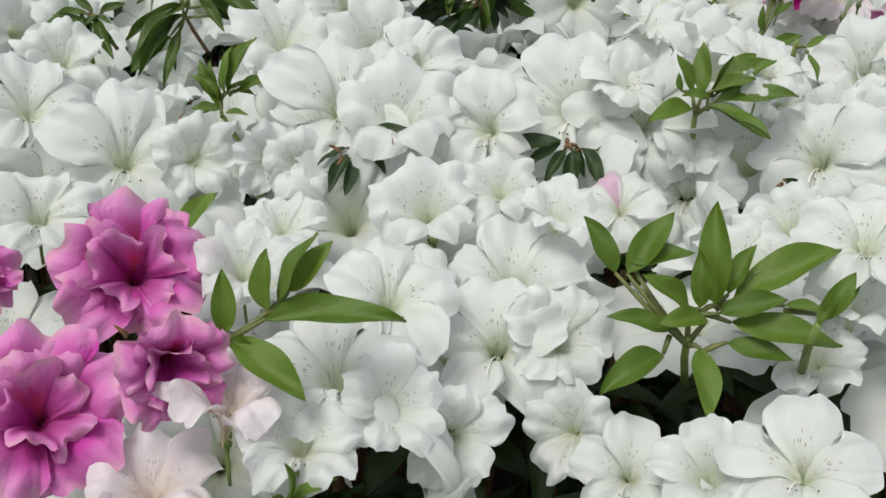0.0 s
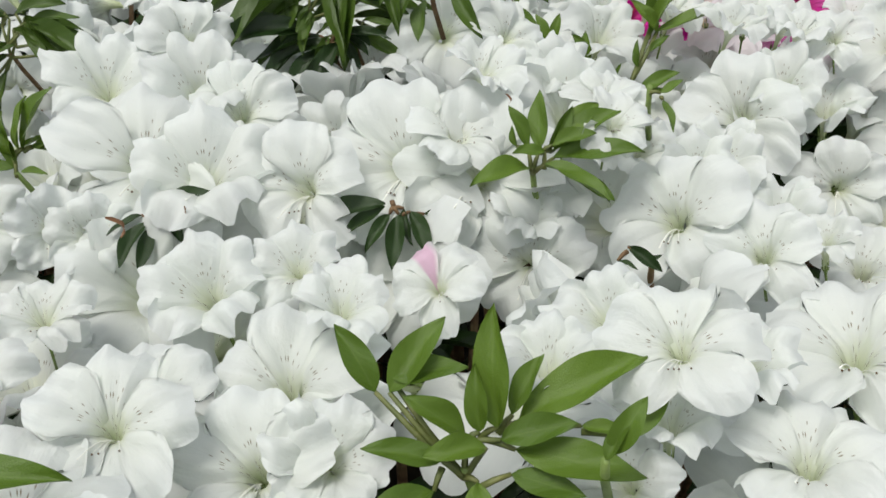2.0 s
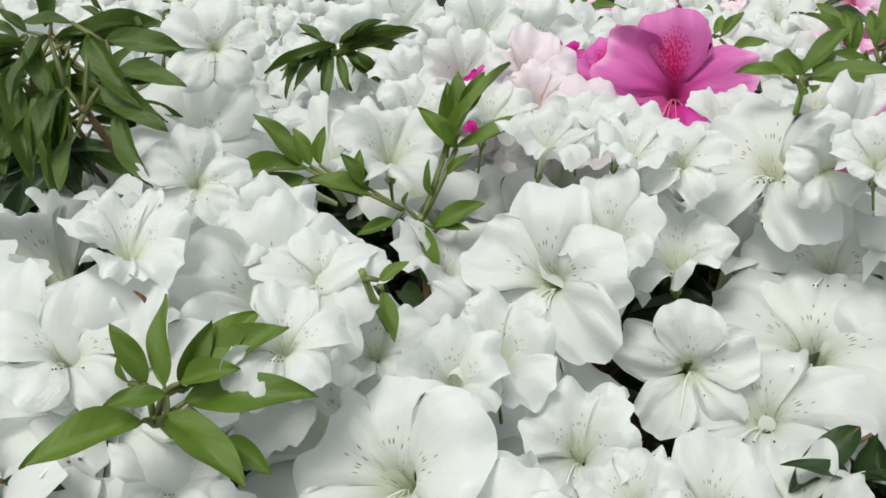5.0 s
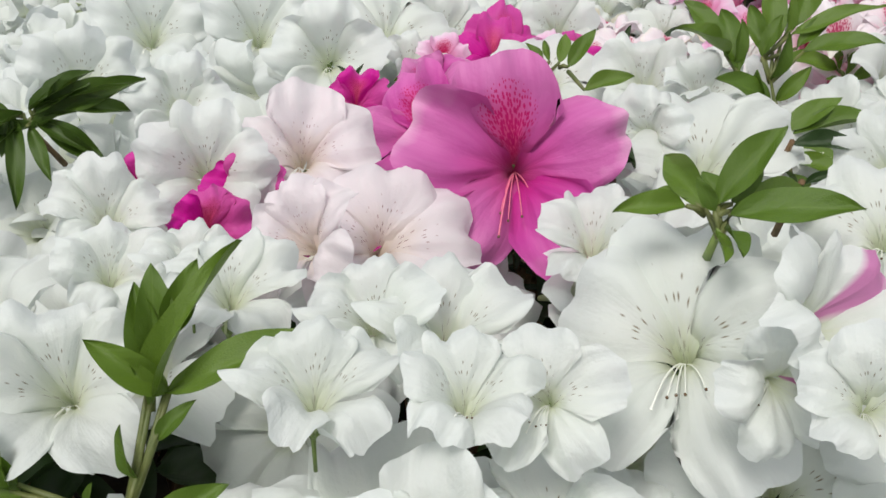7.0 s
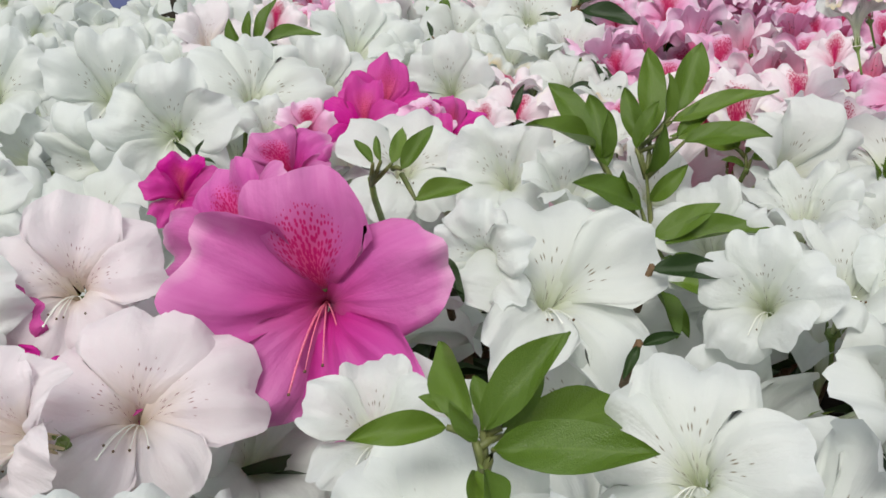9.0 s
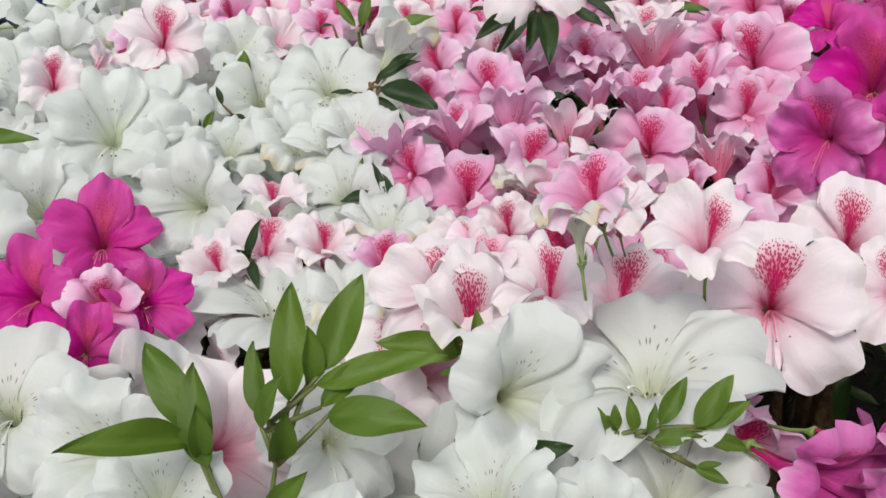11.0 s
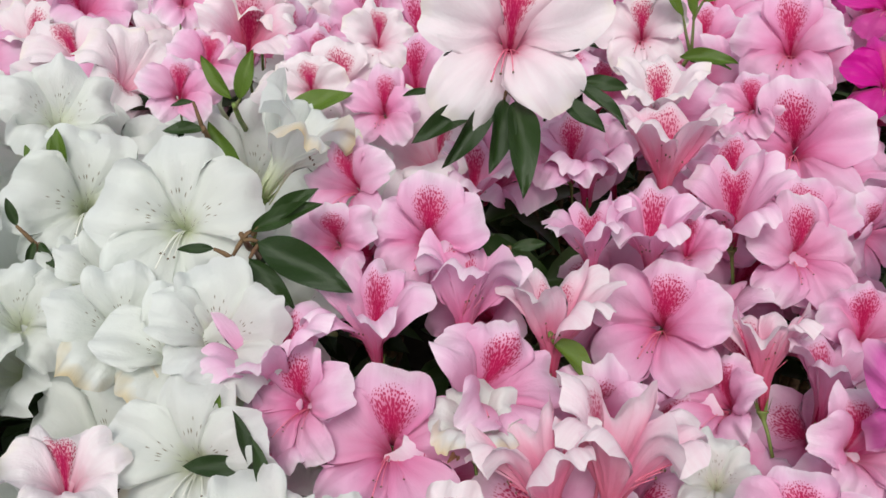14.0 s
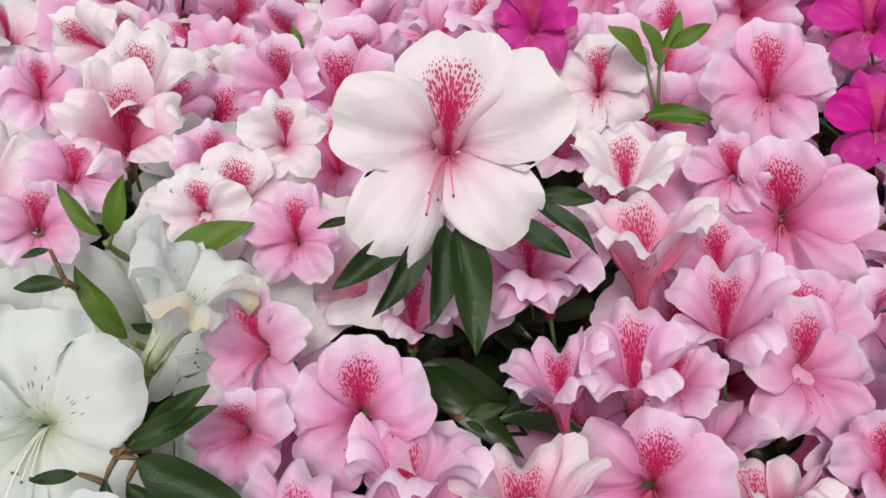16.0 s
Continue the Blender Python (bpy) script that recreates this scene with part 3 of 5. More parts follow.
def leaf(top, x, y, z, yaw, pitch, length):
    """One leaf of a shoot: where it springs from, seen from the shoot's place, the way that it points, its length."""
    age, base = AGES[top.name], Vector((x, y, z))
    if base.length > 0.004:
        # the twig branches off from the nearest leaf's foot that lies further in
        start = min((n for n in NODES[top.name] if n.length < 0.85 * base.length), key=lambda n: (n - base).length)
        verts, faces = tube([tuple(start + Vector((0, 0, -0.002))), tuple(0.5 * (start + base) + Vector((0, 0, -0.06 * (base - start).length))), tuple(base)], [0.0011, 0.001, 0.0007], 5)
        NODES[top.name].append(base)
        put_part("twig", mesh_of("twig", verts, faces, SHANK if age != "old" else TWIG), top)
    a, b = radians(yaw), radians(pitch)
    way = Vector((-math.sin(a) * math.cos(b), math.cos(a) * math.cos(b), math.sin(b)))
    face = Vector((SPRIGS.uniform(-0.6, 0.6), -0.55, 0.8))
    across = way.cross(face).normalized()
    m = Matrix((across, way, across.cross(way))).transposed().to_4x4()
    wide = length * SPRIGS.uniform(0.92, 1.12) * (1.0 if age == "old" else (1.12 if age == "young" else 1.0) * max(0.62, 1 - 26 * max(0.0, length - 0.032)))
    put_part("leaf", SPRIGS.choice(SLIM_LEAVES[age]), top, Matrix.Translation(base) @ m @ Matrix.Diagonal((wide, length, length, 1)))


DRY = plain_material("dry_brown", (0.16, 0.055, 0.02), (0.36, 0.19, 0.09), 220, 0.7, 0.3)


def dried_leaf(x, y, z, yaw, pitch, length, label):
    """A small withered leaf, curled along its length, caught among the flowers."""
    rng = random.Random(f"dry{x}{y}")
    verts, uvs = [], []
    for j in range(9):
        v = j / 8
        w = 0.17 * math.sin(math.pi * (0.06 + 0.9 * v)) ** 0.9 * (1 + 0.25 * math.sin(7 * v))
        for i in range(7):
            u = i / 3 - 1
            a = (0.5 + 0.8 * v) * u
            verts.append((w * math.sin(a), v, w * 0.9 * (1 - math.cos(a)) + 0.22 * math.sin(3.5 * v + rng.uniform(-0.1, 0.1))))
            uvs.append((i / 6, v))
    ob = new("dried_leaf", mesh_of("dried_leaf", verts, grid_faces(6, 8), DRY, uvs))
    ob.matrix_basis = turned(x, y, z, yaw, pitch, 30) @ Matrix.Diagonal((length, length, length, 1))
    tagged(ob, label, "dried leaf", "dried leaves")


# ---- ground and the shrub's inside ----
def ground_sheet():
    n, verts, faces = 48, [], []
    edge = [math.copysign(abs(2 * k / n - 1) ** 4 * 400 + abs(2 * k / n - 1) * 3, 2 * k / n - 1) for k in range(n + 1)]
    for b in edge:
        for a in edge:
            verts.append((a, b, 0.03 * noise.noise(Vector((a * 0.8, b * 0.8, 0))) if max(abs(a), abs(b)) < 30 else 0.0))
    ob = new("ground", mesh_of("ground", verts, grid_faces(n, n), SOIL))
    tagged(ob, "dark damp soil under the azalea shrubs", "ground", kind="structure")


ground_sheet()


# -- placed flowers and shoots --
azalea("white", -0.549, -0.118, 0.769, 215, 41, -12, 0.0398)
azalea("white", -0.431, -0.103, 0.796, 198, 44, -5, 0.0385)
azalea("white", -0.312, -0.094, 0.795, 173, 39, 10, 0.0391)
azalea("white", -0.279, -0.097, 0.792, 179, 40, -2, 0.0385)
azalea("white", -0.354, -0.116, 0.791, 169, 35, 7, 0.0292)
azalea("white", -0.254, -0.117, 0.757, 172, 25, 6, 0.0265, "flat")
azalea("white", -0.373, -0.186, 0.771, 177, 59, 15, 0.0256, "bell")
azalea("white", -0.335, -0.259, 0.749, 185, 52, 1, 0.0252)
azalea("white", -0.313, -0.253, 0.749, 193, 45, -13, 0.0225, "frill")
azalea("white", -0.372, -0.270, 0.772, 196, 59, -5, 0.0241)
azalea("white", -0.365, -0.308, 0.753, 211, 53, -11, 0.0186, "bell")
azalea("white", -0.347, -0.294, 0.734, 189, 36, -1, 0.0189, "bell")
azalea("white", -0.288, -0.301, 0.728, 172, 53, 6, 0.0180)
azalea("white", -0.265, -0.308, 0.735, 162, 62, 12, 0.0180, "bell")
azalea("white", -0.241, -0.318, 0.749, 151, 65, 19, 0.0221, "broad")
azalea("white", -0.192, -0.109, 0.777, 160, 42, 11, 0.0321)
azalea("white", -0.146, -0.004, 0.794, 158, 37, 11, 0.0339)
azalea("white", -0.399, -0.113, 0.792, 201, 55, -7, 0.0337, "bell")
azalea("white", -0.491, -0.011, 0.810, 205, 52, -9, 0.0332, "bell")
azalea("white", -0.510, -0.117, 0.770, 224, 26, -14, 0.0244, "bell")
azalea("white", -0.464, -0.131, 0.775, 222, 19, -14, 0.0220, "frill")
azalea("white", -0.559, -0.186, 0.763, 224, 48, -16, 0.0276)
azalea("white", -0.628, -0.077, 0.785, 226, 50, -17, 0.0373)
azalea("white", -0.641, -0.015, 0.798, 222, 48, -15, 0.0296, "bell")
azalea("white", -0.428, -0.032, 0.811, 196, 53, -5, 0.0344, "bell")
azalea("white", -0.437, -0.193, 0.764, 209, 64, -12, 0.0192, "frill")
azalea("white", -0.342, -0.174, 0.778, 184, 55, 1, 0.0180, "bell")
azalea("tinged", -0.289, -0.170, 0.771, 174, 49, 47, 0.0180)
azalea("white", -0.229, -0.219, 0.784, 158, 53, 13, 0.0181, "bell")
azalea("white", -0.211, -0.247, 0.791, 151, 56, 17, 0.0216)
azalea("white", -0.384, -0.303, 0.761, 206, 69, -11, 0.0272, "broad")
azalea("white", -0.388, -0.329, 0.752, 208, 66, -12, 0.0207, "frill")
azalea("blush", -0.435, -0.336, 0.735, 244, 76, -39, 0.0206, "bell")
azalea("blush", -0.411, -0.327, 0.763, 245, 80, -44, 0.0201, "bell")
azalea("white", -0.436, -0.244, 0.767, 211, 59, -12, 0.0218, "bell")
azalea("white", -0.307, -0.277, 0.726, 167, 35, 8, 0.0180, "bell")
azalea("white", -0.223, -0.256, 0.749, 156, 54, 14, 0.0182, "frill")
azalea("white", -0.333, -0.228, 0.760, 183, 58, 1, 0.0280)
azalea("white", -0.238, -0.051, 0.805, 188, 48, -1, 0.0344, "bell")
azalea("faded", -0.476, -0.254, 0.768, 214, 39, -11, 0.0330, "double")
azalea("faded", -0.428, -0.326, 0.776, 220, 7, -13, 0.0199, "double")
azalea("faded", -0.472, -0.330, 0.755, 222, 43, -15, 0.0289, "double")
azalea("faded", -0.550, -0.249, 0.759, 226, 42, -16, 0.0194, "double")
azalea("white", -0.159, -0.130, 0.770, 161, 52, 10, 0.0226)
azalea("white", -0.142, -0.194, 0.762, 145, 67, 20, 0.0318)
azalea("white", -0.174, -0.256, 0.760, 148, 70, 20, 0.0231)
azalea("white", -0.187, -0.229, 0.774, 154, 72, 17, 0.0180, "bell")
azalea("white", -0.211, -0.245, 0.763, 149, 82, 25, 0.0180, "bell")
azalea("white", -0.247, -0.241, 0.778, 183, 77, -0, 0.0185, "bell")
azalea("white", -0.316, -0.212, 0.781, 210, 68, -15, 0.0183, "bell")
azalea("white", -0.462, 0.039, 0.826, 208, 30, -10, 0.0307)
azalea("white", -0.402, -0.046, 0.807, 209, 48, -11, 0.0285)
azalea("white", -0.447, -0.132, 0.772, 206, 41, -9, 0.0202, "bell")
azalea("white", -0.122, 0.012, 0.804, 159, 52, 10, 0.0249, "bell")
azalea("white", -0.122, -0.090, 0.758, 144, 70, 22, 0.0180, "frill")
azalea("white", -0.373, -0.243, 0.763, 225, 59, -20, 0.0210)
azalea("white", -0.091, -0.008, 0.757, 169, 24, 5, 0.0261)
azalea("white", -0.268, -0.030, 0.841, 205, 33, -9, 0.0187)
azalea("white", -0.277, -0.069, 0.831, 222, 64, -20, 0.0205, "frill")
azalea("white", -0.220, -0.105, 0.818, 203, 57, -10, 0.0180)
azalea("white", -0.204, -0.058, 0.791, 194, 53, -6, 0.0185, "bell")
azalea("white", -0.178, -0.070, 0.786, 187, 62, -4, 0.0193, "bell")
azalea("white", -0.164, -0.048, 0.782, 183, 60, -1, 0.0242, "frill")
azalea("white", -0.137, -0.067, 0.759, 175, 55, 2, 0.0233, "frill")
azalea("white", -0.040, 0.011, 0.759, 150, 63, 14, 0.0417, "broad")
azalea("white", -0.066, -0.019, 0.745, 144, 52, 15, 0.0325)
azalea("white", -0.093, 0.027, 0.789, 164, 62, 8, 0.0261, "frill")
azalea("white", -0.216, 0.074, 0.822, 192, 49, -5, 0.0275, "bell")
azalea("white", -0.243, -0.031, 0.824, 204, 57, -11, 0.0189, "bell")
azalea("white", -0.220, -0.056, 0.817, 201, 62, -10, 0.0201, "broad")
azalea("white", -0.288, 0.062, 0.875, 202, 25, -8, 0.0210, "broad")
azalea("white", -0.286, -0.098, 0.811, 226, 61, -21, 0.0219, "broad")
azalea("white", -0.257, -0.108, 0.775, 222, 68, -22, 0.0180, "bell")
azalea("magenta", -0.072, 0.176, 0.829, 172, 22, -3, 0.0429, "star", "large magenta azalea flower with paler mottled lower petals")
azalea("magenta", -0.101, 0.234, 0.825, 144, 34, 25, 0.0368, "star")
azalea("magenta", -0.085, 0.342, 0.810, 167, 42, 29, 0.0260, "frill")
azalea("blush", -0.126, 0.145, 0.821, 197, 53, -24, 0.0320, "broad")
azalea("blush", -0.153, 0.201, 0.835, 193, 44, -14, 0.0303)
azalea("blush", -0.150, 0.124, 0.833, 150, 45, 27, 0.0227, "bell")
azalea("white", -0.190, 0.192, 0.835, 188, 33, -11, 0.0276, "bell")
azalea("vivid", -0.218, 0.202, 0.825, 203, 35, -17, 0.0180, "frill")
azalea("vivid", -0.176, 0.190, 0.825, 193, 27, -13, 0.0180, "frill")
azalea("vivid", -0.188, 0.164, 0.823, 198, 33, -15, 0.0180, "frill")
azalea("vivid", -0.142, 0.164, 0.814, 188, 36, -11, 0.0180, "frill")
azalea("vivid", -0.130, 0.294, 0.825, 186, 36, -10, 0.0181, "frill")
azalea("white", -0.050, 0.060, 0.821, 147, 50, 13, 0.0361, "broad", "large pure white azalea flower with a pale green throat")
azalea("streaked", -0.025, 0.039, 0.837, 209, 42, -58, 0.0241, "bell", "white azalea flower with a magenta wedge on one petal")
azalea("streaked", -0.035, 0.033, 0.825, 178, 18, -66, 0.0180, "bell")
azalea("white", 0.008, 0.185, 0.818, 197, 59, -17, 0.0357)
azalea("white", -0.015, 0.193, 0.830, 151, 29, 7, 0.0209, "frill")
azalea("white", -0.059, 0.113, 0.826, 177, 63, -7, 0.0200, "bell")
azalea("white", -0.112, 0.066, 0.830, 199, 65, -20, 0.0221, "bell")
azalea("white", -0.131, 0.070, 0.834, 184, 55, -10, 0.0192, "bell")
azalea("white", -0.171, 0.095, 0.834, 212, 61, -26, 0.0216, "frill")
azalea("white", -0.111, 0.036, 0.831, 198, 77, -24, 0.0188, "bell")
azalea("white", -0.146, 0.042, 0.833, 208, 66, -25, 0.0195, "bell")
azalea("white", -0.092, 0.036, 0.829, 157, 51, 4, 0.0180)
azalea("white", -0.218, 0.153, 0.837, 214, 50, -24, 0.0228, "frill")
azalea("white", -0.184, 0.112, 0.833, 214, 59, -26, 0.0180, "bell")
azalea("white", -0.211, 0.119, 0.833, 217, 53, -26, 0.0180, "bell")
azalea("white", 0.003, 0.060, 0.848, 138, 56, 14, 0.0234, "broad")
azalea("white", 0.075, 0.167, 0.814, 141, 46, 12, 0.0245, "bell")
azalea("white", 0.078, 0.216, 0.809, 143, 54, 11, 0.0256, "bell")
azalea("white", 0.001, 0.048, 0.827, 141, 47, 12, 0.0180)
azalea("white", -0.026, 0.012, 0.834, 157, 51, 4, 0.0180, "bell")
azalea("white", -0.278, 0.355, 0.834, 208, 39, -20, 0.0322, "bell")
azalea("white", -0.214, 0.286, 0.833, 200, 34, -16, 0.0271, "bell")
azalea("white", -0.263, 0.476, 0.829, 202, 37, -17, 0.0400, "bell")
azalea("white", -0.190, 0.458, 0.826, 194, 38, -13, 0.0409, "bell")
azalea("white", -0.144, 0.375, 0.826, 185, 23, -9, 0.0358, "bell")
azalea("white", -0.109, 0.470, 0.816, 183, 37, -9, 0.0346, "bell")
azalea("white", -0.067, 0.477, 0.808, 178, 37, -6, 0.0354, "bell")
azalea("white", 0.009, 0.269, 0.825, 161, 46, 2, 0.0276, "bell")
azalea("white", 0.015, 0.478, 0.803, 169, 40, -2, 0.0343, "bell")
azalea("white", -0.031, 0.296, 0.826, 194, 52, -15, 0.0301, "broad")
azalea("vivid", -0.028, 0.446, 0.805, 206, 47, -20, 0.0292, "star")
azalea("vivid", -0.046, 0.385, 0.816, 169, 48, -2, 0.0233, "star")
azalea("vivid", -0.014, 0.339, 0.815, 202, 38, -17, 0.0180, "star")
azalea("vivid", 0.003, 0.379, 0.809, 221, 39, -25, 0.0210, "star")
azalea("pink", -0.076, 0.386, 0.815, 195, 48, -15, 0.0180, "bell")
azalea("pink", -0.014, 0.374, 0.812, 196, 43, -15, 0.0180, "bell")
azalea("white", 0.080, 0.281, 0.803, 208, 40, -20, 0.0261)
azalea("pale", 0.129, 0.340, 0.818, 156, 49, 5, 0.0278)
azalea("pale", 0.139, 0.323, 0.811, 175, 76, -7, 0.0294, "funnel")
azalea("white", 0.200, 0.288, 0.806, 129, 84, 31, 0.0438, "broad")
azalea("pale", 0.269, 0.325, 0.800, 149, 40, 8, 0.0391)
azalea("pale", 0.334, 0.373, 0.792, 149, 48, 8, 0.0319)
azalea("pale", 0.332, 0.331, 0.792, 152, 50, 6, 0.0233)
azalea("white", 0.110, 0.175, 0.810, 173, 77, -6, 0.0293, "bell")
azalea("white", 0.128, 0.238, 0.805, 144, 73, 14, 0.0261, "frill")
azalea("white", 0.183, 0.180, 0.806, 156, 69, 6, 0.0363, "broad")
azalea("white", 0.158, 0.222, 0.800, 157, 72, 5, 0.0236, "bell")
azalea("white", 0.135, 0.173, 0.810, 160, 75, 4, 0.0255, "bell")
azalea("magenta", 0.237, 0.235, 0.795, 208, 2, -20, 0.0290, "bell")
azalea("magenta", 0.263, 0.241, 0.795, 212, 7, -21, 0.0257, "bell")
azalea("magenta", 0.232, 0.203, 0.793, 204, 7, -18, 0.0267, "frill")
azalea("magenta", 0.224, 0.177, 0.790, 199, -2, -17, 0.0216, "bell")
azalea("vivid", 0.439, 0.526, 0.802, 144, 32, 10, 0.0460, "frill")
azalea("magenta", 0.361, 0.448, 0.810, 138, 21, 13, 0.0328, "frill")
azalea("vivid", 0.400, 0.442, 0.804, 156, 19, 4, 0.0329, "frill")
azalea("white", -0.104, 0.438, 0.825, 215, 53, -25, 0.0411, "broad")
azalea("white", -0.096, 0.390, 0.816, 213, 49, -23, 0.0218, "bell")
azalea("blush", -0.143, 0.562, 0.825, 211, 46, -22, 0.0306, "bell")
azalea("white", -0.040, 0.564, 0.812, 200, 50, -17, 0.0416, "bell")
azalea("pale", -0.101, 0.681, 0.809, 202, 43, -17, 0.0270, "bell")
azalea("pink", 0.194, 0.562, 0.814, 165, 47, 1, 0.0260)
azalea("pink", 0.165, 0.483, 0.782, 167, 56, -0, 0.0299)
azalea("pink", 0.291, 0.530, 0.776, 138, 49, 9, 0.0300)
azalea("pink", 0.204, 0.493, 0.794, 226, 57, -62, 0.0269, "bell")
azalea("pink", 0.165, 0.525, 0.803, 15, 75, 137, 0.0256, "funnel")
azalea("pink", 0.134, 0.499, 0.795, 133, 48, 20, 0.0217)
azalea("flushed", 0.238, 0.521, 0.790, 347, 68, 179, 0.0289, "funnel")
azalea("pink", 0.418, 0.643, 0.779, 145, 42, 13, 0.0366)
azalea("pink", 0.399, 0.668, 0.793, 124, 40, 25, 0.0200)
azalea("pink", 0.375, 0.561, 0.777, 168, 49, -1, 0.0271)
azalea("pink", 0.349, 0.584, 0.788, 72, 80, 81, 0.0282, "funnel")
azalea("flushed", 0.331, 0.509, 0.767, 349, 52, -169, 0.0276, "funnel")
azalea("pink", 0.311, 0.499, 0.755, 103, 47, 36, 0.0228, "bell")
azalea("pink", 0.295, 0.421, 0.785, 131, 55, 22, 0.0227)
azalea("pink", 0.338, 0.453, 0.776, 175, 59, -6, 0.0238, "bell")
azalea("pink", 0.297, 0.563, 0.794, 52, 82, 104, 0.0266, "funnel")
azalea("flushed", 0.241, 0.454, 0.788, 321, 54, -85, 0.0337, "funnel")
azalea("flushed", 0.213, 0.451, 0.792, 18, 48, 64, 0.0279, "funnel")
azalea("pale", 0.051, 0.437, 0.795, 198, 72, -32, 0.0250)
azalea("pale", 0.027, 0.421, 0.793, 147, 60, 12, 0.0196, "bell")
azalea("flushed", 0.148, 0.347, 0.816, 355, 80, 169, 0.0255, "funnel")
azalea("pale", 0.171, 0.327, 0.822, 152, 80, 1, 0.0239, "bell")
azalea("pink", 0.176, 0.292, 0.883, 116, 66, 35, 0.0180, "bell")
azalea("pale", 0.230, 0.318, 0.841, 128, 66, -14, 0.0230, "bell")
azalea("pink", 0.110, 0.416, 0.788, 182, 67, -11, 0.0186, "bell")
azalea("cream", 0.113, 0.446, 0.789, 302, 84, -130, 0.0265, "bell")
azalea("pale", 0.081, 0.432, 0.791, 202, 74, -27, 0.0207, "bell")
azalea("pale", 0.179, 0.443, 0.781, 146, 49, 12, 0.0206, "bell")
azalea("pale", 0.151, 0.421, 0.789, 167, 68, -0, 0.0180, "bell")
azalea("white", 0.144, 0.450, 0.779, 171, 66, -4, 0.0180, "bell")
azalea("pale", 0.212, 0.366, 0.830, 134, 67, 22, 0.0180, "bell")
azalea("white", 0.285, 0.457, 0.765, 116, 74, 38, 0.0180, "bell")
azalea("cream", 0.096, 0.482, 0.793, 164, 57, 2, 0.0303)
azalea("cream", 0.071, 0.544, 0.800, 197, 64, -21, 0.0280, "bell")
azalea("white", 0.108, 0.527, 0.806, 205, 63, -26, 0.0294, "bell")
azalea("white", -0.008, 0.552, 0.797, 207, 53, -25, 0.0277, "bell")
azalea("white", -0.022, 0.608, 0.802, 210, 54, -27, 0.0352, "bell")
azalea("white", 0.047, 0.639, 0.794, 201, 42, -21, 0.0370)
azalea("white", 0.095, 0.583, 0.820, 177, 47, -7, 0.0354)
azalea("white", 0.026, 0.570, 0.789, 207, 63, -27, 0.0246, "bell")
azalea("white", 0.062, 0.581, 0.795, 198, 62, -21, 0.0229, "bell")
azalea("white", 0.059, 0.391, 0.788, 297, 79, -118, 0.0428, "broad")
azalea("cream", 0.091, 0.375, 0.795, 235, 78, -57, 0.0241, "bell")
azalea("cream", 0.171, 0.290, 0.875, 6, 73, 147, 0.0180, "bell")
azalea("vivid", -0.005, 0.420, 0.787, 208, 51, -25, 0.0180, "frill")
azalea("pale", -0.018, 0.685, 0.830, 200, 41, -20, 0.0306)
azalea("pale", 0.156, 0.656, 0.835, 175, 45, -5, 0.0180)
azalea("pink", 0.187, 0.633, 0.834, 169, 46, -2, 0.0180)
azalea("pale", 0.243, 0.625, 0.870, 163, 43, 1, 0.0434, "star", "large nearly white azalea flower with crimson dots above dark leaves")
azalea("flushed", 0.321, 0.609, 0.806, 358, 72, 166, 0.0323, "funnel")
azalea("pink", 0.451, 0.721, 0.799, 133, 46, 20, 0.0357)
azalea("pink", 0.204, 0.533, 0.803, 340, 61, -149, 0.0285, "funnel")
azalea("pink", 0.268, 0.564, 0.796, 8, 67, 141, 0.0222, "funnel")
azalea("pink", 0.316, 0.562, 0.789, 155, 72, 11, 0.0184, "bell")
azalea("pink", 0.388, 0.579, 0.776, 163, 54, 4, 0.0261)
azalea("pink", 0.355, 0.494, 0.760, 340, 69, -162, 0.0243, "funnel")
azalea("pink", 0.386, 0.518, 0.765, 143, 66, 18, 0.0224, "bell")
azalea("pale", 0.170, 0.661, 0.832, 177, 47, -5, 0.0248)
azalea("pink", 0.095, 0.669, 0.832, 194, 51, -16, 0.0180)
azalea("flushed", 0.129, 0.719, 0.831, 190, 59, -14, 0.0287, "funnel")
azalea("pale", 0.192, 0.678, 0.846, 174, 49, -3, 0.0180, "bell")
azalea("pale", 0.359, 0.736, 0.808, 149, 46, 13, 0.0271)
azalea("pale", 0.339, 0.661, 0.805, 75, 80, 82, 0.0267, "funnel")
azalea("pink", 0.286, 0.621, 0.797, 120, 80, 42, 0.0294, "funnel")
azalea("pink", 0.166, 0.595, 0.821, 131, 49, 24, 0.0210)
azalea("pink", 0.156, 0.569, 0.812, 156, 47, 9, 0.0188, "bell")
azalea("pink", 0.225, 0.606, 0.806, 244, 86, -70, 0.0210, "funnel")
azalea("pink", 0.128, 0.515, 0.799, 36, 69, 105, 0.0266, "funnel")
azalea("pink", 0.127, 0.499, 0.780, 166, 65, 2, 0.0195, "bell")
azalea("cream", 0.142, 0.607, 0.833, 288, 54, -77, 0.0305, "funnel")
azalea("cream", 0.093, 0.525, 0.803, 207, 57, -25, 0.0274)
azalea("white", 0.044, 0.600, 0.784, 210, 60, -28, 0.0188, "bell")
azalea("white", 0.035, 0.682, 0.817, 218, 64, -34, 0.0293, "bell")
azalea("pale", 0.057, 0.478, 0.797, 256, 75, -70, 0.0203, "bell")
azalea("cream", 0.196, 0.480, 0.789, 11, 85, 155, 0.0198, "bell")
azalea("pink", 0.098, 0.742, 0.847, 206, 54, -28, 0.0180)
azalea("pink", 0.109, 0.694, 0.836, 206, 57, -29, 0.0180)
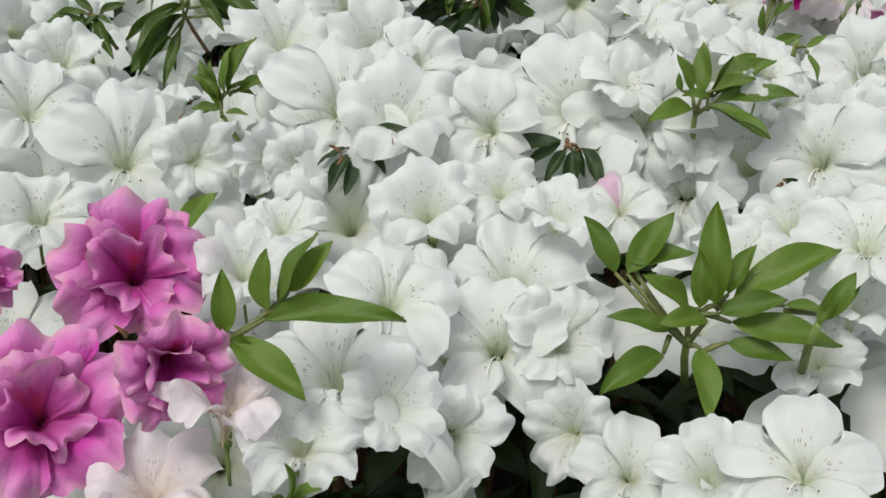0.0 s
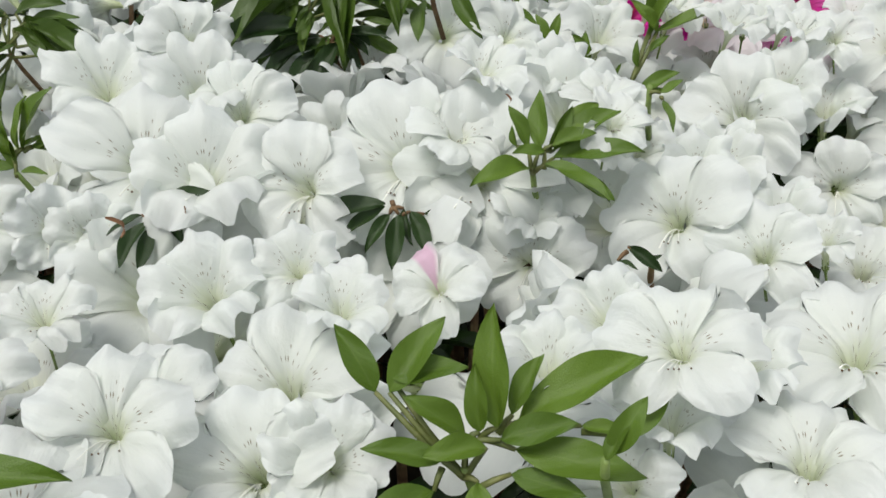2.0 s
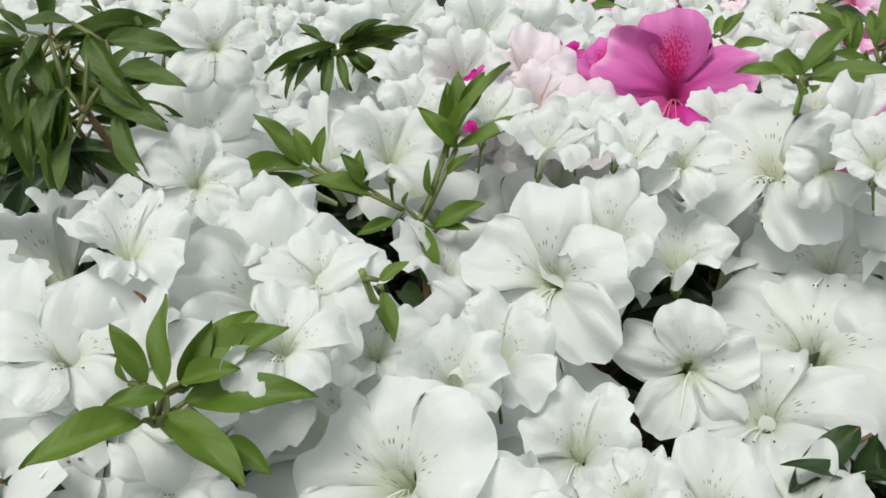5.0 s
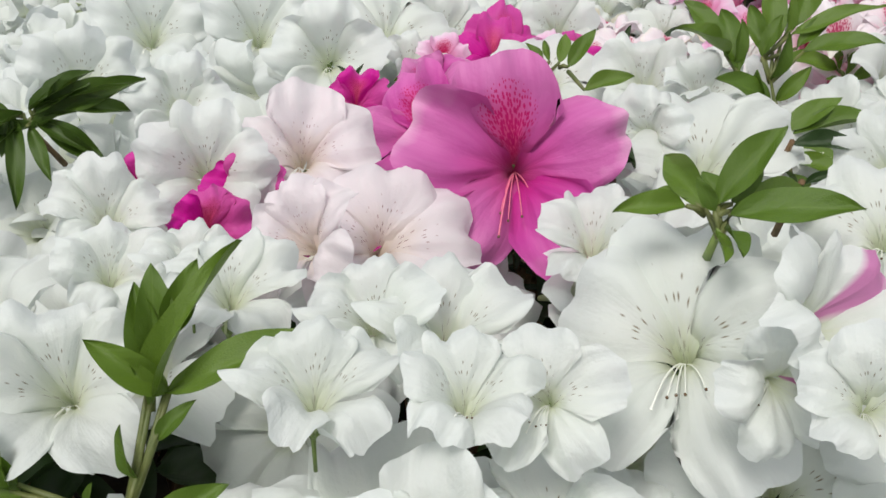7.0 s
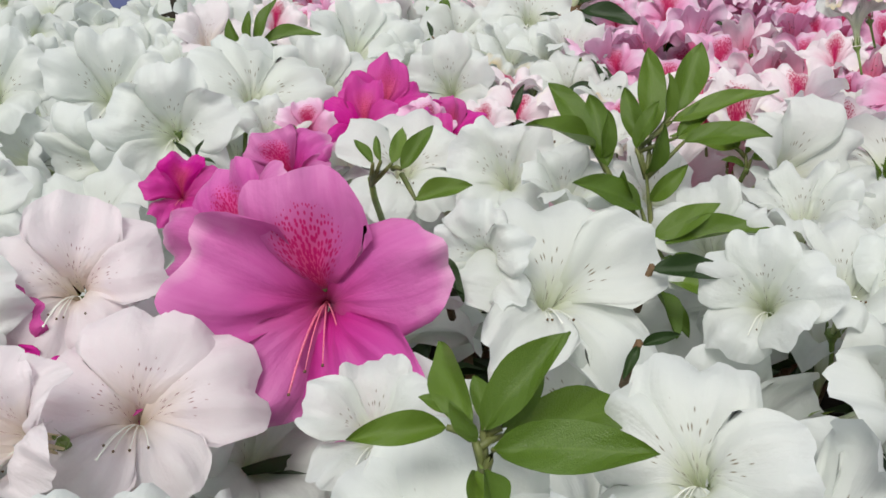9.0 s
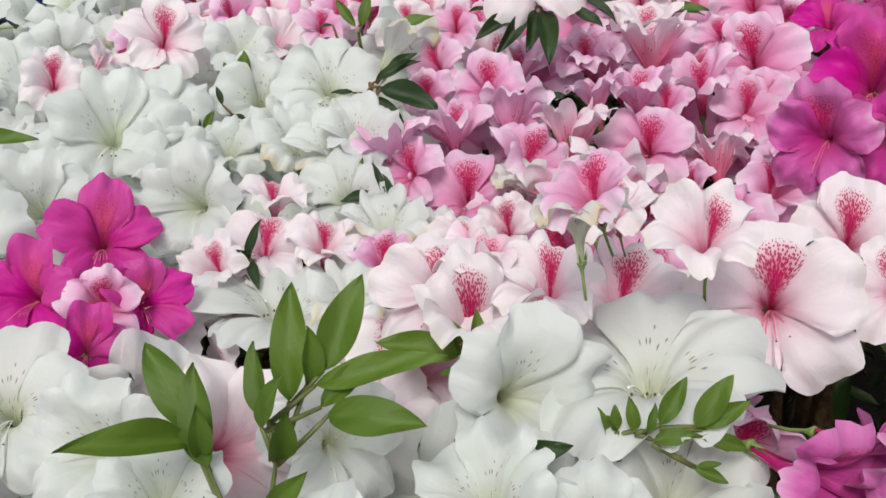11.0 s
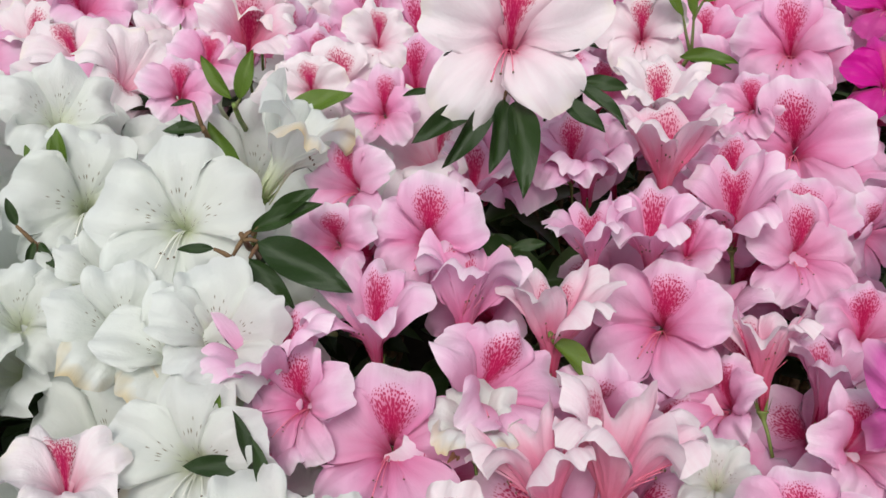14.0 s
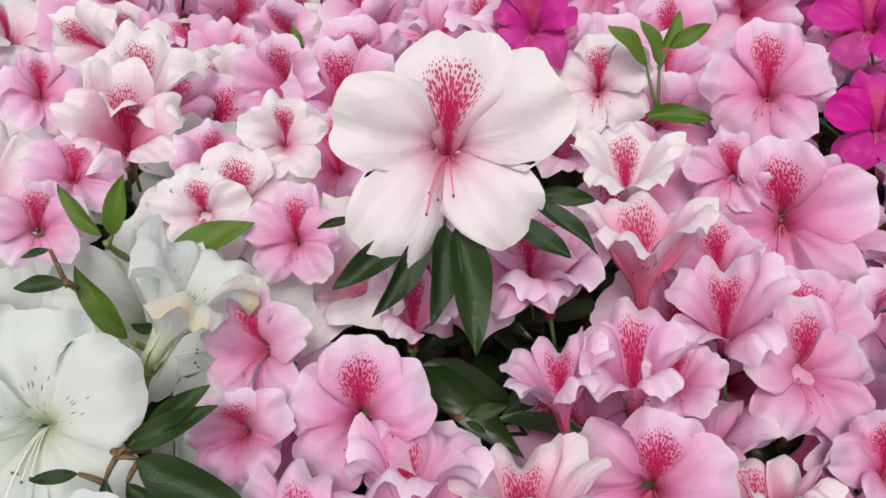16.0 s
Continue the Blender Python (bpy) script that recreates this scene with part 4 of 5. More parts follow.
azalea("pale", 0.147, 0.669, 0.823, 199, 64, -26, 0.0180)
azalea("pink", 0.162, 0.693, 0.829, 209, 58, -31, 0.0180, "bell")
azalea("pale", 0.138, 0.740, 0.838, 200, 69, -28, 0.0272, "funnel")
azalea("pink", 0.277, 0.620, 0.805, 146, 72, 14, 0.0230, "bell")
azalea("pink", 0.365, 0.617, 0.784, 114, 70, 38, 0.0229, "bell")
azalea("vivid", 0.331, 0.763, 0.832, 153, 55, 7, 0.0243, "frill")
azalea("vivid", 0.554, 0.772, 0.797, 122, 50, 28, 0.0314)
azalea("vivid", 0.506, 0.693, 0.785, 134, 54, 20, 0.0279)
azalea("white", 0.028, 0.243, 0.825, 207, 69, -26, 0.0232, "bell")
azalea("white", -0.027, 0.041, 0.781, 154, 53, 11, 0.0321, "broad")
azalea("white", 0.193, 0.165, 0.803, 157, 70, 5, 0.0218, "frill")
azalea("white", 0.153, 0.129, 0.808, 159, 72, 4, 0.0270, "broad")
azalea("white", 0.128, 0.132, 0.810, 153, 80, 9, 0.0242, "bell")
azalea("white", -0.092, -0.060, 0.732, 160, 65, 10, 0.0260)
azalea("white", -0.061, -0.059, 0.728, 149, 68, 16, 0.0260, "bell")
sprig("young", -0.389, -0.347, 0.743, 262, 63, 3, 0.0264, spread=45, tall=.1, stem=.05)
sprig("old", -0.044, -0.049, 0.737, 191, 58, 5, 0.0343, spread=70, tall=.2, stem=.015)
sprig("old", 0.116, 0.476, 0.794, 212, 56, 4, 0.0257, spread=80, tall=.1, stem=.05)
sprig("old", 0.045, 0.423, 0.796, 160, 58, 4, 0.0269, spread=80, tall=.1, stem=.05)
sprig("old", 0.369, 0.883, 0.760, 165, 70, 6, 0.0329, spread=80, tall=.1, stem=.05)
sprig("young", 0.223, 0.873, 0.766, 284, 83, 3, 0.0318, spread=60, tall=.1, stem=.04)
sprig("young", 0.162, 0.945, 0.744, 322, 74, 5, 0.0443, spread=40, tall=.2, stem=.05)
sprig("old", 0.120, 0.462, 0.792, 202, 55, 3, 0.0278, spread=80, tall=.1, stem=.04)
s = shoot("young", -0.233, -0.283, 0.777)
leaf(s, 0.001, 0.001, 0.002, 296, 56, 0.018)
leaf(s, -0.000, 0.000, 0.001, 302, 54, 0.012)
s = shoot("young", -0.411, -0.322, 0.784)
leaf(s, 0.013, 0.004, 0.007, 4, 75, 0.019)
leaf(s, 0.016, 0.005, 0.010, 287, 58, 0.025)
leaf(s, 0.019, 0.006, 0.013, 299, 44, 0.020)
leaf(s, 0.012, 0.003, 0.005, 278, -2, 0.042)
leaf(s, 0.002, 0.000, -0.001, 247, -24, 0.030)
leaf(s, -0.000, 0.000, 0.001, 356, 79, 0.020)
leaf(s, 0.002, 0.000, -0.001, 258, -21, 0.011)
s = shoot("young", -0.493, -0.182, 0.752)
leaf(s, -0.001, 0.001, 0.004, 282, 40, 0.028)
leaf(s, -0.003, 0.001, 0.006, 51, 67, 0.013)
s = shoot("young", -0.505, -0.087, 0.786)
leaf(s, -0.000, 0.001, 0.005, 39, 69, 0.026)
leaf(s, -0.001, 0.002, 0.009, 100, 43, 0.019)
leaf(s, 0.002, 0.003, 0.012, 323, 70, 0.026)
leaf(s, 0.004, 0.004, 0.012, 289, 58, 0.034)
leaf(s, 0.009, 0.005, 0.012, 285, 18, 0.022)
leaf(s, -0.000, 0.001, 0.003, 95, 1, 0.017)
leaf(s, 0.002, 0.001, 0.001, 277, -8, 0.013)
leaf(s, -0.001, 0.002, 0.008, 65, 59, 0.024)
leaf(s, 0.003, 0.004, 0.012, 279, 21, 0.014)
leaf(s, -0.000, 0.001, 0.003, 87, 72, 0.014)
leaf(s, -0.002, 0.002, 0.009, 91, 64, 0.010)
leaf(s, -0.000, 0.002, 0.008, 91, 50, 0.018)
leaf(s, -0.000, 0.001, 0.004, 100, -15, 0.011)
leaf(s, 0.008, 0.005, 0.013, 267, -13, 0.011)
s = shoot("old", -0.418, -0.128, 0.782)
leaf(s, 0.003, 0.001, 0.004, 278, 7, 0.028)
leaf(s, 0.003, 0.001, 0.003, 230, -38, 0.022)
leaf(s, -0.005, -0.001, -0.000, 120, -23, 0.017)
leaf(s, -0.003, -0.002, -0.003, 152, -41, 0.023)
leaf(s, -0.001, -0.003, -0.005, 169, -49, 0.020)
leaf(s, 0.006, -0.001, -0.003, 273, -20, 0.013)
s = shoot("old", -0.314, -0.118, 0.785)
leaf(s, -0.003, -0.000, -0.000, 106, -15, 0.032)
leaf(s, -0.003, -0.001, -0.001, 119, -27, 0.022)
leaf(s, -0.001, -0.002, -0.004, 147, -38, 0.021)
leaf(s, 0.003, -0.002, -0.004, 174, -53, 0.025)
leaf(s, 0.008, -0.001, -0.003, 214, -44, 0.023)
leaf(s, 0.014, -0.001, -0.004, 277, -12, 0.017)
leaf(s, 0.005, 0.000, -0.002, 209, -56, 0.017)
s = shoot("mid", -0.584, 0.053, 0.818)
leaf(s, -0.001, 0.001, 0.007, 110, -29, 0.047)
leaf(s, -0.002, -0.000, -0.000, 126, -44, 0.047)
leaf(s, -0.005, 0.005, 0.018, 114, -19, 0.030)
leaf(s, 0.008, 0.007, 0.018, 235, -44, 0.041)
leaf(s, 0.010, 0.006, 0.016, 254, -22, 0.059)
leaf(s, 0.011, 0.007, 0.018, 272, -7, 0.036)
leaf(s, 0.019, 0.003, -0.001, 276, -14, 0.028)
leaf(s, -0.008, -0.009, -0.013, 134, -42, 0.026)
leaf(s, -0.003, -0.006, -0.011, 172, -50, 0.043)
leaf(s, 0.000, 0.007, 0.021, 95, 17, 0.028)
leaf(s, 0.004, 0.008, 0.024, 288, 8, 0.031)
leaf(s, 0.003, 0.003, 0.006, 136, -34, 0.054)
leaf(s, -0.004, -0.000, -0.000, 151, -42, 0.053)
leaf(s, -0.001, 0.007, 0.023, 101, -16, 0.041)
leaf(s, 0.002, 0.005, 0.015, 258, -24, 0.047)
leaf(s, 0.010, 0.008, 0.022, 247, -38, 0.057)
leaf(s, 0.019, 0.007, 0.013, 268, -8, 0.032)
leaf(s, 0.018, 0.004, 0.006, 269, -18, 0.024)
leaf(s, -0.015, -0.009, -0.013, 131, -43, 0.034)
leaf(s, -0.001, -0.005, -0.009, 180, -54, 0.031)
leaf(s, -0.002, 0.007, 0.025, 104, 14, 0.008)
leaf(s, 0.011, 0.007, 0.019, 286, 2, 0.032)
s = shoot("mid", -0.658, 0.059, 0.818)
leaf(s, -0.001, -0.001, -0.001, 92, -1, 0.027)
leaf(s, -0.001, -0.003, -0.004, 107, -23, 0.023)
leaf(s, 0.004, -0.001, -0.004, 226, -44, 0.036)
leaf(s, 0.000, -0.003, -0.005, 156, -48, 0.021)
leaf(s, -0.001, -0.003, -0.004, 223, -49, 0.029)
leaf(s, 0.006, 0.000, -0.002, 257, -26, 0.012)
leaf(s, 0.002, 0.001, 0.001, 88, 38, 0.018)
leaf(s, -0.006, -0.003, -0.004, 111, -23, 0.015)
leaf(s, 0.002, -0.004, -0.007, 95, -2, 0.039)
leaf(s, 0.005, -0.004, -0.008, 252, -39, 0.023)
leaf(s, 0.007, -0.001, -0.002, 140, -36, 0.021)
leaf(s, -0.005, -0.001, -0.000, 217, -60, 0.042)
leaf(s, 0.007, 0.000, -0.001, 290, 18, 0.020)
s = shoot("old", -0.384, 0.077, 0.821)
leaf(s, -0.006, -0.000, 0.004, 106, -19, 0.046)
leaf(s, -0.010, -0.001, -0.000, 113, -36, 0.042)
leaf(s, 0.002, -0.002, -0.004, 141, -57, 0.032)
leaf(s, 0.010, 0.001, 0.000, 223, -43, 0.023)
leaf(s, -0.014, 0.001, 0.007, 107, -6, 0.060)
leaf(s, -0.006, -0.004, -0.007, 139, -40, 0.034)
leaf(s, 0.014, 0.003, 0.008, 240, -36, 0.018)
leaf(s, 0.006, 0.003, 0.007, 99, 89, 0.015)
leaf(s, 0.000, 0.000, 0.000, 102, -18, 0.041)
leaf(s, -0.004, -0.002, -0.003, 135, -42, 0.042)
leaf(s, 0.005, 0.000, -0.001, 144, -47, 0.045)
leaf(s, 0.011, 0.002, 0.003, 247, -36, 0.019)
leaf(s, -0.017, 0.001, 0.010, 113, -12, 0.062)
leaf(s, -0.007, -0.008, -0.013, 117, -22, 0.020)
leaf(s, 0.008, 0.002, 0.005, 264, -6, 0.032)
leaf(s, 0.007, 0.002, 0.005, 32, 73, 0.022)
s = shoot("mid", -0.391, 0.095, 0.866, "tall olive green azalea shoot with long arching leaves")
leaf(s, -0.006, 0.001, 0.006, 94, -7, 0.076)
leaf(s, -0.008, -0.000, 0.003, 101, -18, 0.047)
leaf(s, -0.008, -0.001, -0.000, 103, -23, 0.068)
leaf(s, -0.008, -0.002, -0.002, 118, -34, 0.071)
leaf(s, 0.001, -0.001, -0.003, 218, -53, 0.054)
leaf(s, 0.012, -0.003, -0.009, 253, -29, 0.039)
leaf(s, 0.023, 0.003, 0.003, 273, 3, 0.040)
leaf(s, -0.016, -0.011, -0.019, 119, -31, 0.029)
leaf(s, -0.014, -0.010, -0.017, 146, -60, 0.032)
leaf(s, 0.015, 0.003, 0.006, 285, 27, 0.012)
leaf(s, 0.032, 0.004, 0.002, 185, -55, 0.019)
leaf(s, 0.022, -0.005, -0.014, 281, -3, 0.021)
leaf(s, -0.003, 0.001, 0.007, 112, -9, 0.062)
leaf(s, -0.006, -0.000, 0.004, 100, -18, 0.044)
leaf(s, -0.008, -0.001, -0.001, 106, -22, 0.072)
leaf(s, -0.003, -0.004, -0.007, 130, -32, 0.072)
leaf(s, 0.005, -0.002, -0.005, 210, -54, 0.051)
leaf(s, 0.015, -0.004, -0.010, 267, -13, 0.038)
leaf(s, 0.023, 0.003, 0.005, 270, -7, 0.048)
leaf(s, -0.011, -0.011, -0.020, 112, -32, 0.033)
leaf(s, -0.019, -0.009, -0.014, 191, -64, 0.026)
leaf(s, 0.018, 0.003, 0.005, 280, 18, 0.018)
leaf(s, 0.028, 0.003, 0.003, 233, -55, 0.018)
leaf(s, 0.024, -0.003, -0.010, 263, -16, 0.011)
s = shoot("mid", -0.384, 0.105, 0.835)
leaf(s, -0.015, -0.009, -0.014, 117, -29, 0.038)
leaf(s, -0.004, -0.009, -0.017, 155, -54, 0.024)
leaf(s, 0.005, -0.007, -0.014, 197, -55, 0.016)
leaf(s, 0.021, 0.005, 0.012, 283, 7, 0.028)
leaf(s, 0.012, 0.000, -0.003, 268, -4, 0.039)
leaf(s, 0.023, -0.006, -0.017, 250, -24, 0.033)
leaf(s, -0.029, -0.011, -0.017, 129, -36, 0.017)
leaf(s, 0.029, -0.003, -0.012, 240, -35, 0.022)
leaf(s, -0.003, 0.001, 0.006, 132, -33, 0.020)
leaf(s, -0.012, -0.003, -0.002, 98, -6, 0.025)
leaf(s, -0.019, -0.011, -0.019, 108, -7, 0.028)
leaf(s, 0.001, -0.007, -0.014, 172, -51, 0.033)
leaf(s, 0.002, -0.006, -0.013, 198, -57, 0.026)
leaf(s, 0.026, 0.006, 0.016, 285, 8, 0.025)
leaf(s, 0.010, 0.000, -0.003, 269, -9, 0.048)
leaf(s, 0.028, -0.006, -0.017, 246, -29, 0.031)
leaf(s, -0.031, -0.012, -0.018, 114, -32, 0.027)
leaf(s, 0.023, -0.003, -0.011, 269, -8, 0.032)
leaf(s, -0.002, 0.002, 0.009, 117, -19, 0.028)
leaf(s, -0.016, -0.001, 0.002, 107, -13, 0.026)
s = shoot("mid", -0.341, 0.127, 0.854)
leaf(s, 0.007, 0.002, 0.007, 261, -20, 0.039)
leaf(s, -0.003, 0.002, 0.012, 92, 39, 0.019)
leaf(s, 0.004, -0.006, -0.012, 143, -40, 0.021)
leaf(s, 0.002, 0.002, 0.009, 264, -24, 0.041)
leaf(s, 0.001, 0.003, 0.011, 85, 25, 0.034)
leaf(s, 0.004, -0.004, -0.008, 182, -55, 0.011)
s = shoot("mid", -0.280, 0.270, 0.841)
leaf(s, -0.000, 0.001, 0.004, 116, -16, 0.051)
leaf(s, -0.002, -0.000, -0.000, 129, -35, 0.038)
leaf(s, 0.004, 0.001, 0.002, 272, 23, 0.032)
leaf(s, 0.006, 0.001, 0.002, 277, -6, 0.042)
leaf(s, 0.008, 0.002, 0.003, 279, 51, 0.021)
leaf(s, 0.002, -0.001, -0.002, 206, -52, 0.028)
leaf(s, 0.008, 0.000, -0.002, 247, -34, 0.034)
leaf(s, -0.008, 0.001, 0.006, 90, 37, 0.021)
leaf(s, -0.012, -0.002, -0.001, 111, -31, 0.030)
leaf(s, 0.005, 0.000, -0.002, 95, -12, 0.044)
leaf(s, -0.008, -0.000, 0.003, 168, -52, 0.019)
leaf(s, 0.005, 0.002, 0.005, 270, 9, 0.046)
leaf(s, 0.002, -0.002, -0.003, 282, 15, 0.056)
leaf(s, 0.003, 0.001, 0.005, 274, 24, 0.035)
leaf(s, -0.005, 0.001, 0.004, 174, -59, 0.044)
leaf(s, 0.004, 0.000, 0.000, 251, -31, 0.037)
leaf(s, -0.006, 0.001, 0.006, 100, 22, 0.018)
leaf(s, -0.018, -0.002, 0.001, 142, -52, 0.036)
s = shoot("old", 0.133, 0.259, 0.804)
leaf(s, -0.003, -0.001, -0.002, 270, 6, 0.032)
leaf(s, -0.000, -0.003, -0.004, 221, -36, 0.015)
leaf(s, -0.001, 0.001, 0.002, 73, 37, 0.013)
s = shoot("young", 0.177, 0.254, 0.801)
leaf(s, -0.004, 0.004, 0.007, 31, 68, 0.011)
leaf(s, -0.001, 0.003, 0.009, 353, 80, 0.011)
leaf(s, 0.006, 0.002, 0.009, 16, 68, 0.013)
leaf(s, 0.010, 0.002, 0.008, 306, 68, 0.011)
leaf(s, 0.015, 0.002, 0.010, 297, 53, 0.019)
leaf(s, 0.012, 0.000, 0.005, 258, 9, 0.015)
leaf(s, 0.027, 0.000, 0.008, 283, 55, 0.023)
leaf(s, 0.029, 0.000, 0.008, 263, 32, 0.019)
leaf(s, 0.028, -0.002, 0.005, 257, -19, 0.018)
leaf(s, 0.025, -0.006, -0.005, 242, -19, 0.013)
leaf(s, 0.026, -0.006, -0.005, 262, 6, 0.009)
leaf(s, 0.029, -0.002, 0.005, 236, -22, 0.010)
leaf(s, 0.029, -0.001, 0.007, 298, 53, 0.014)
leaf(s, 0.000, 0.003, 0.009, 70, 59, 0.008)
s = shoot("young", -0.115, 0.503, 0.826)
leaf(s, -0.001, 0.003, 0.006, 46, 74, 0.023)
leaf(s, 0.006, 0.004, 0.012, 331, 76, 0.020)
leaf(s, 0.009, 0.004, 0.012, 283, 55, 0.032)
leaf(s, 0.013, 0.004, 0.012, 268, 2, 0.039)
leaf(s, 0.004, 0.003, 0.008, 272, 4, 0.019)
s = shoot("old", 0.240, 0.616, 0.851, "dark green azalea leaves hanging below a large pale flower")
leaf(s, -0.005, -0.002, -0.003, 125, -33, 0.041)
leaf(s, -0.013, -0.004, -0.006, 106, -17, 0.035)
leaf(s, -0.002, -0.005, -0.004, 156, -28, 0.037)
leaf(s, 0.003, -0.006, -0.004, 171, -29, 0.048)
leaf(s, 0.020, -0.009, -0.003, 230, -22, 0.027)
leaf(s, 0.028, -0.006, 0.002, 223, -24, 0.032)
leaf(s, 0.033, -0.006, 0.003, 255, -10, 0.021)
leaf(s, 0.026, 0.006, 0.018, 243, -9, 0.017)
leaf(s, -0.033, 0.005, -0.002, 92, -4, 0.013)
s = shoot("old", 0.120, 0.560, 0.828)
leaf(s, 0.006, -0.003, -0.001, 230, -10, 0.044)
leaf(s, 0.002, -0.007, -0.006, 219, -32, 0.029)
leaf(s, 0.004, -0.000, 0.002, 269, 19, 0.030)
leaf(s, 0.010, 0.001, 0.005, 281, 25, 0.024)
leaf(s, -0.004, -0.005, -0.005, 178, -37, 0.017)
leaf(s, -0.011, -0.002, -0.003, 85, 3, 0.014)
s = shoot("young", 0.120, 0.651, 0.833)
leaf(s, -0.001, 0.002, 0.003, 39, 43, 0.024)
leaf(s, 0.003, 0.001, 0.003, 307, 62, 0.024)
s = shoot("young", 0.380, 0.710, 0.806)
leaf(s, -0.003, 0.014, 0.018, 60, 42, 0.029)
leaf(s, 0.003, 0.012, 0.018, 38, 57, 0.025)
leaf(s, 0.006, 0.017, 0.025, 306, 48, 0.020)
leaf(s, 0.009, 0.016, 0.025, 263, 30, 0.023)
leaf(s, -0.007, 0.000, -0.001, 245, 0, 0.033)
leaf(s, -0.001, -0.003, -0.003, 239, -2, 0.023)
s = shoot("old", 0.229, 0.559, 0.805)
leaf(s, 0.001, 0.000, 0.001, 267, 2, 0.015)
leaf(s, 0.001, -0.001, -0.001, 234, -25, 0.008)
s = shoot("young", 0.235, 0.516, 0.795)
leaf(s, -0.000, -0.001, -0.001, 219, -28, 0.025)
s = shoot("old", -0.129, 0.342, 0.822)
leaf(s, -0.002, 0.001, 0.001, 64, 43, 0.012)
leaf(s, -0.001, 0.001, 0.001, 131, -44, 0.009)
leaf(s, 0.001, -0.000, 0.001, 254, -18, 0.009)
leaf(s, 0.000, 0.001, 0.002, 290, 54, 0.009)
s = shoot("young", 0.006, 0.598, 0.795)
leaf(s, 0.001, -0.001, -0.001, 19, 59, 0.016)
leaf(s, 0.004, -0.002, -0.001, 293, 55, 0.016)
s = shoot("young", 0.107, 0.493, 0.802)
leaf(s, -0.002, 0.001, 0.001, 311, 57, 0.008)
s = shoot("young", 0.032, 0.650, 0.808)
leaf(s, -0.006, 0.002, 0.001, 26, 66, 0.012)
leaf(s, 0.002, -0.000, 0.001, 339, 62, 0.016)
s = shoot("old", -0.071, 0.189, 0.796)
leaf(s, -0.000, -0.001, -0.001, 167, -55, 0.014)
leaf(s, 0.002, -0.001, -0.001, 116, -40, 0.013)
s = shoot("young", 0.122, 0.629, 0.801)
leaf(s, -0.002, 0.002, 0.002, 36, 50, 0.033)
s = shoot("young", 0.139, 0.636, 0.834)
leaf(s, 0.001, -0.000, -0.000, 270, 15, 0.035)
s = shoot("old", 0.106, 0.635, 0.832)
leaf(s, 0.000, 0.000, 0.000, 76, -5, 0.019)
leaf(s, -0.003, 0.008, 0.010, 96, -4, 0.010)
s = shoot("mid", -0.383, 0.101, 0.877)
leaf(s, -0.004, -0.007, -0.012, 212, -51, 0.054)
leaf(s, 0.003, -0.001, -0.003, 269, -1, 0.055)
leaf(s, -0.015, -0.008, -0.012, 157, -55, 0.021)
leaf(s, -0.011, -0.001, 0.001, 99, 45, 0.016)
leaf(s, 0.001, 0.001, 0.005, 63, 62, 0.018)
leaf(s, 0.006, -0.005, -0.010, 190, -50, 0.071)
leaf(s, 0.018, -0.008, -0.018, 240, -35, 0.030)
leaf(s, 0.019, 0.001, -0.000, 221, -44, 0.032)
leaf(s, 0.026, 0.004, 0.010, 93, 68, 0.010)
leaf(s, 0.039, 0.006, 0.009, 226, -46, 0.015)
leaf(s, 0.034, -0.008, -0.024, 282, 35, 0.022)
leaf(s, 0.018, -0.015, -0.030, 264, -13, 0.044)
leaf(s, 0.030, -0.016, -0.036, 259, -14, 0.022)
leaf(s, -0.010, -0.023, -0.041, 142, -46, 0.022)
leaf(s, -0.013, -0.019, -0.035, 141, -44, 0.016)
leaf(s, -0.002, -0.008, -0.014, 203, -49, 0.058)
leaf(s, 0.005, -0.001, -0.003, 280, 4, 0.055)
leaf(s, -0.015, -0.006, -0.008, 130, -44, 0.026)
leaf(s, -0.015, -0.002, -0.002, 83, 22, 0.024)
leaf(s, -0.002, 0.001, 0.003, 276, 68, 0.027)
leaf(s, 0.010, -0.004, -0.010, 182, -54, 0.072)
leaf(s, 0.021, -0.008, -0.019, 256, -24, 0.031)
leaf(s, 0.014, 0.000, -0.001, 248, -42, 0.025)
leaf(s, 0.027, 0.003, 0.005, 84, 31, 0.014)
leaf(s, 0.040, 0.005, 0.005, 227, -50, 0.019)
leaf(s, 0.030, -0.011, -0.025, 275, 51, 0.027)
leaf(s, 0.021, -0.015, -0.032, 273, -9, 0.045)
leaf(s, 0.024, -0.015, -0.032, 271, -10, 0.022)
leaf(s, -0.013, -0.022, -0.039, 170, -57, 0.028)
leaf(s, -0.012, -0.020, -0.037, 144, -41, 0.019)
s = shoot("mid", -0.372, 0.083, 0.828)
leaf(s, 0.005, -0.001, -0.003, 264, -29, 0.038)
leaf(s, -0.013, -0.004, -0.004, 153, -45, 0.023)
leaf(s, 0.000, -0.003, -0.005, 206, -63, 0.020)
leaf(s, -0.008, 0.001, 0.006, 124, -31, 0.013)
leaf(s, 0.009, 0.002, 0.005, 263, -13, 0.024)
s = shoot("mid", -0.328, 0.104, 0.871)
leaf(s, 0.005, -0.001, -0.003, 264, -20, 0.041)
leaf(s, 0.011, 0.004, 0.013, 261, -16, 0.030)
leaf(s, 0.000, 0.004, 0.014, 271, -14, 0.014)
leaf(s, 0.003, 0.001, 0.004, 118, -39, 0.019)
leaf(s, 0.007, -0.007, -0.014, 243, -43, 0.011)
dried_leaf(-0.523, -0.097, 0.779, 135, 19, 0.012, "small reddish brown withered leaf among white azalea flowers")
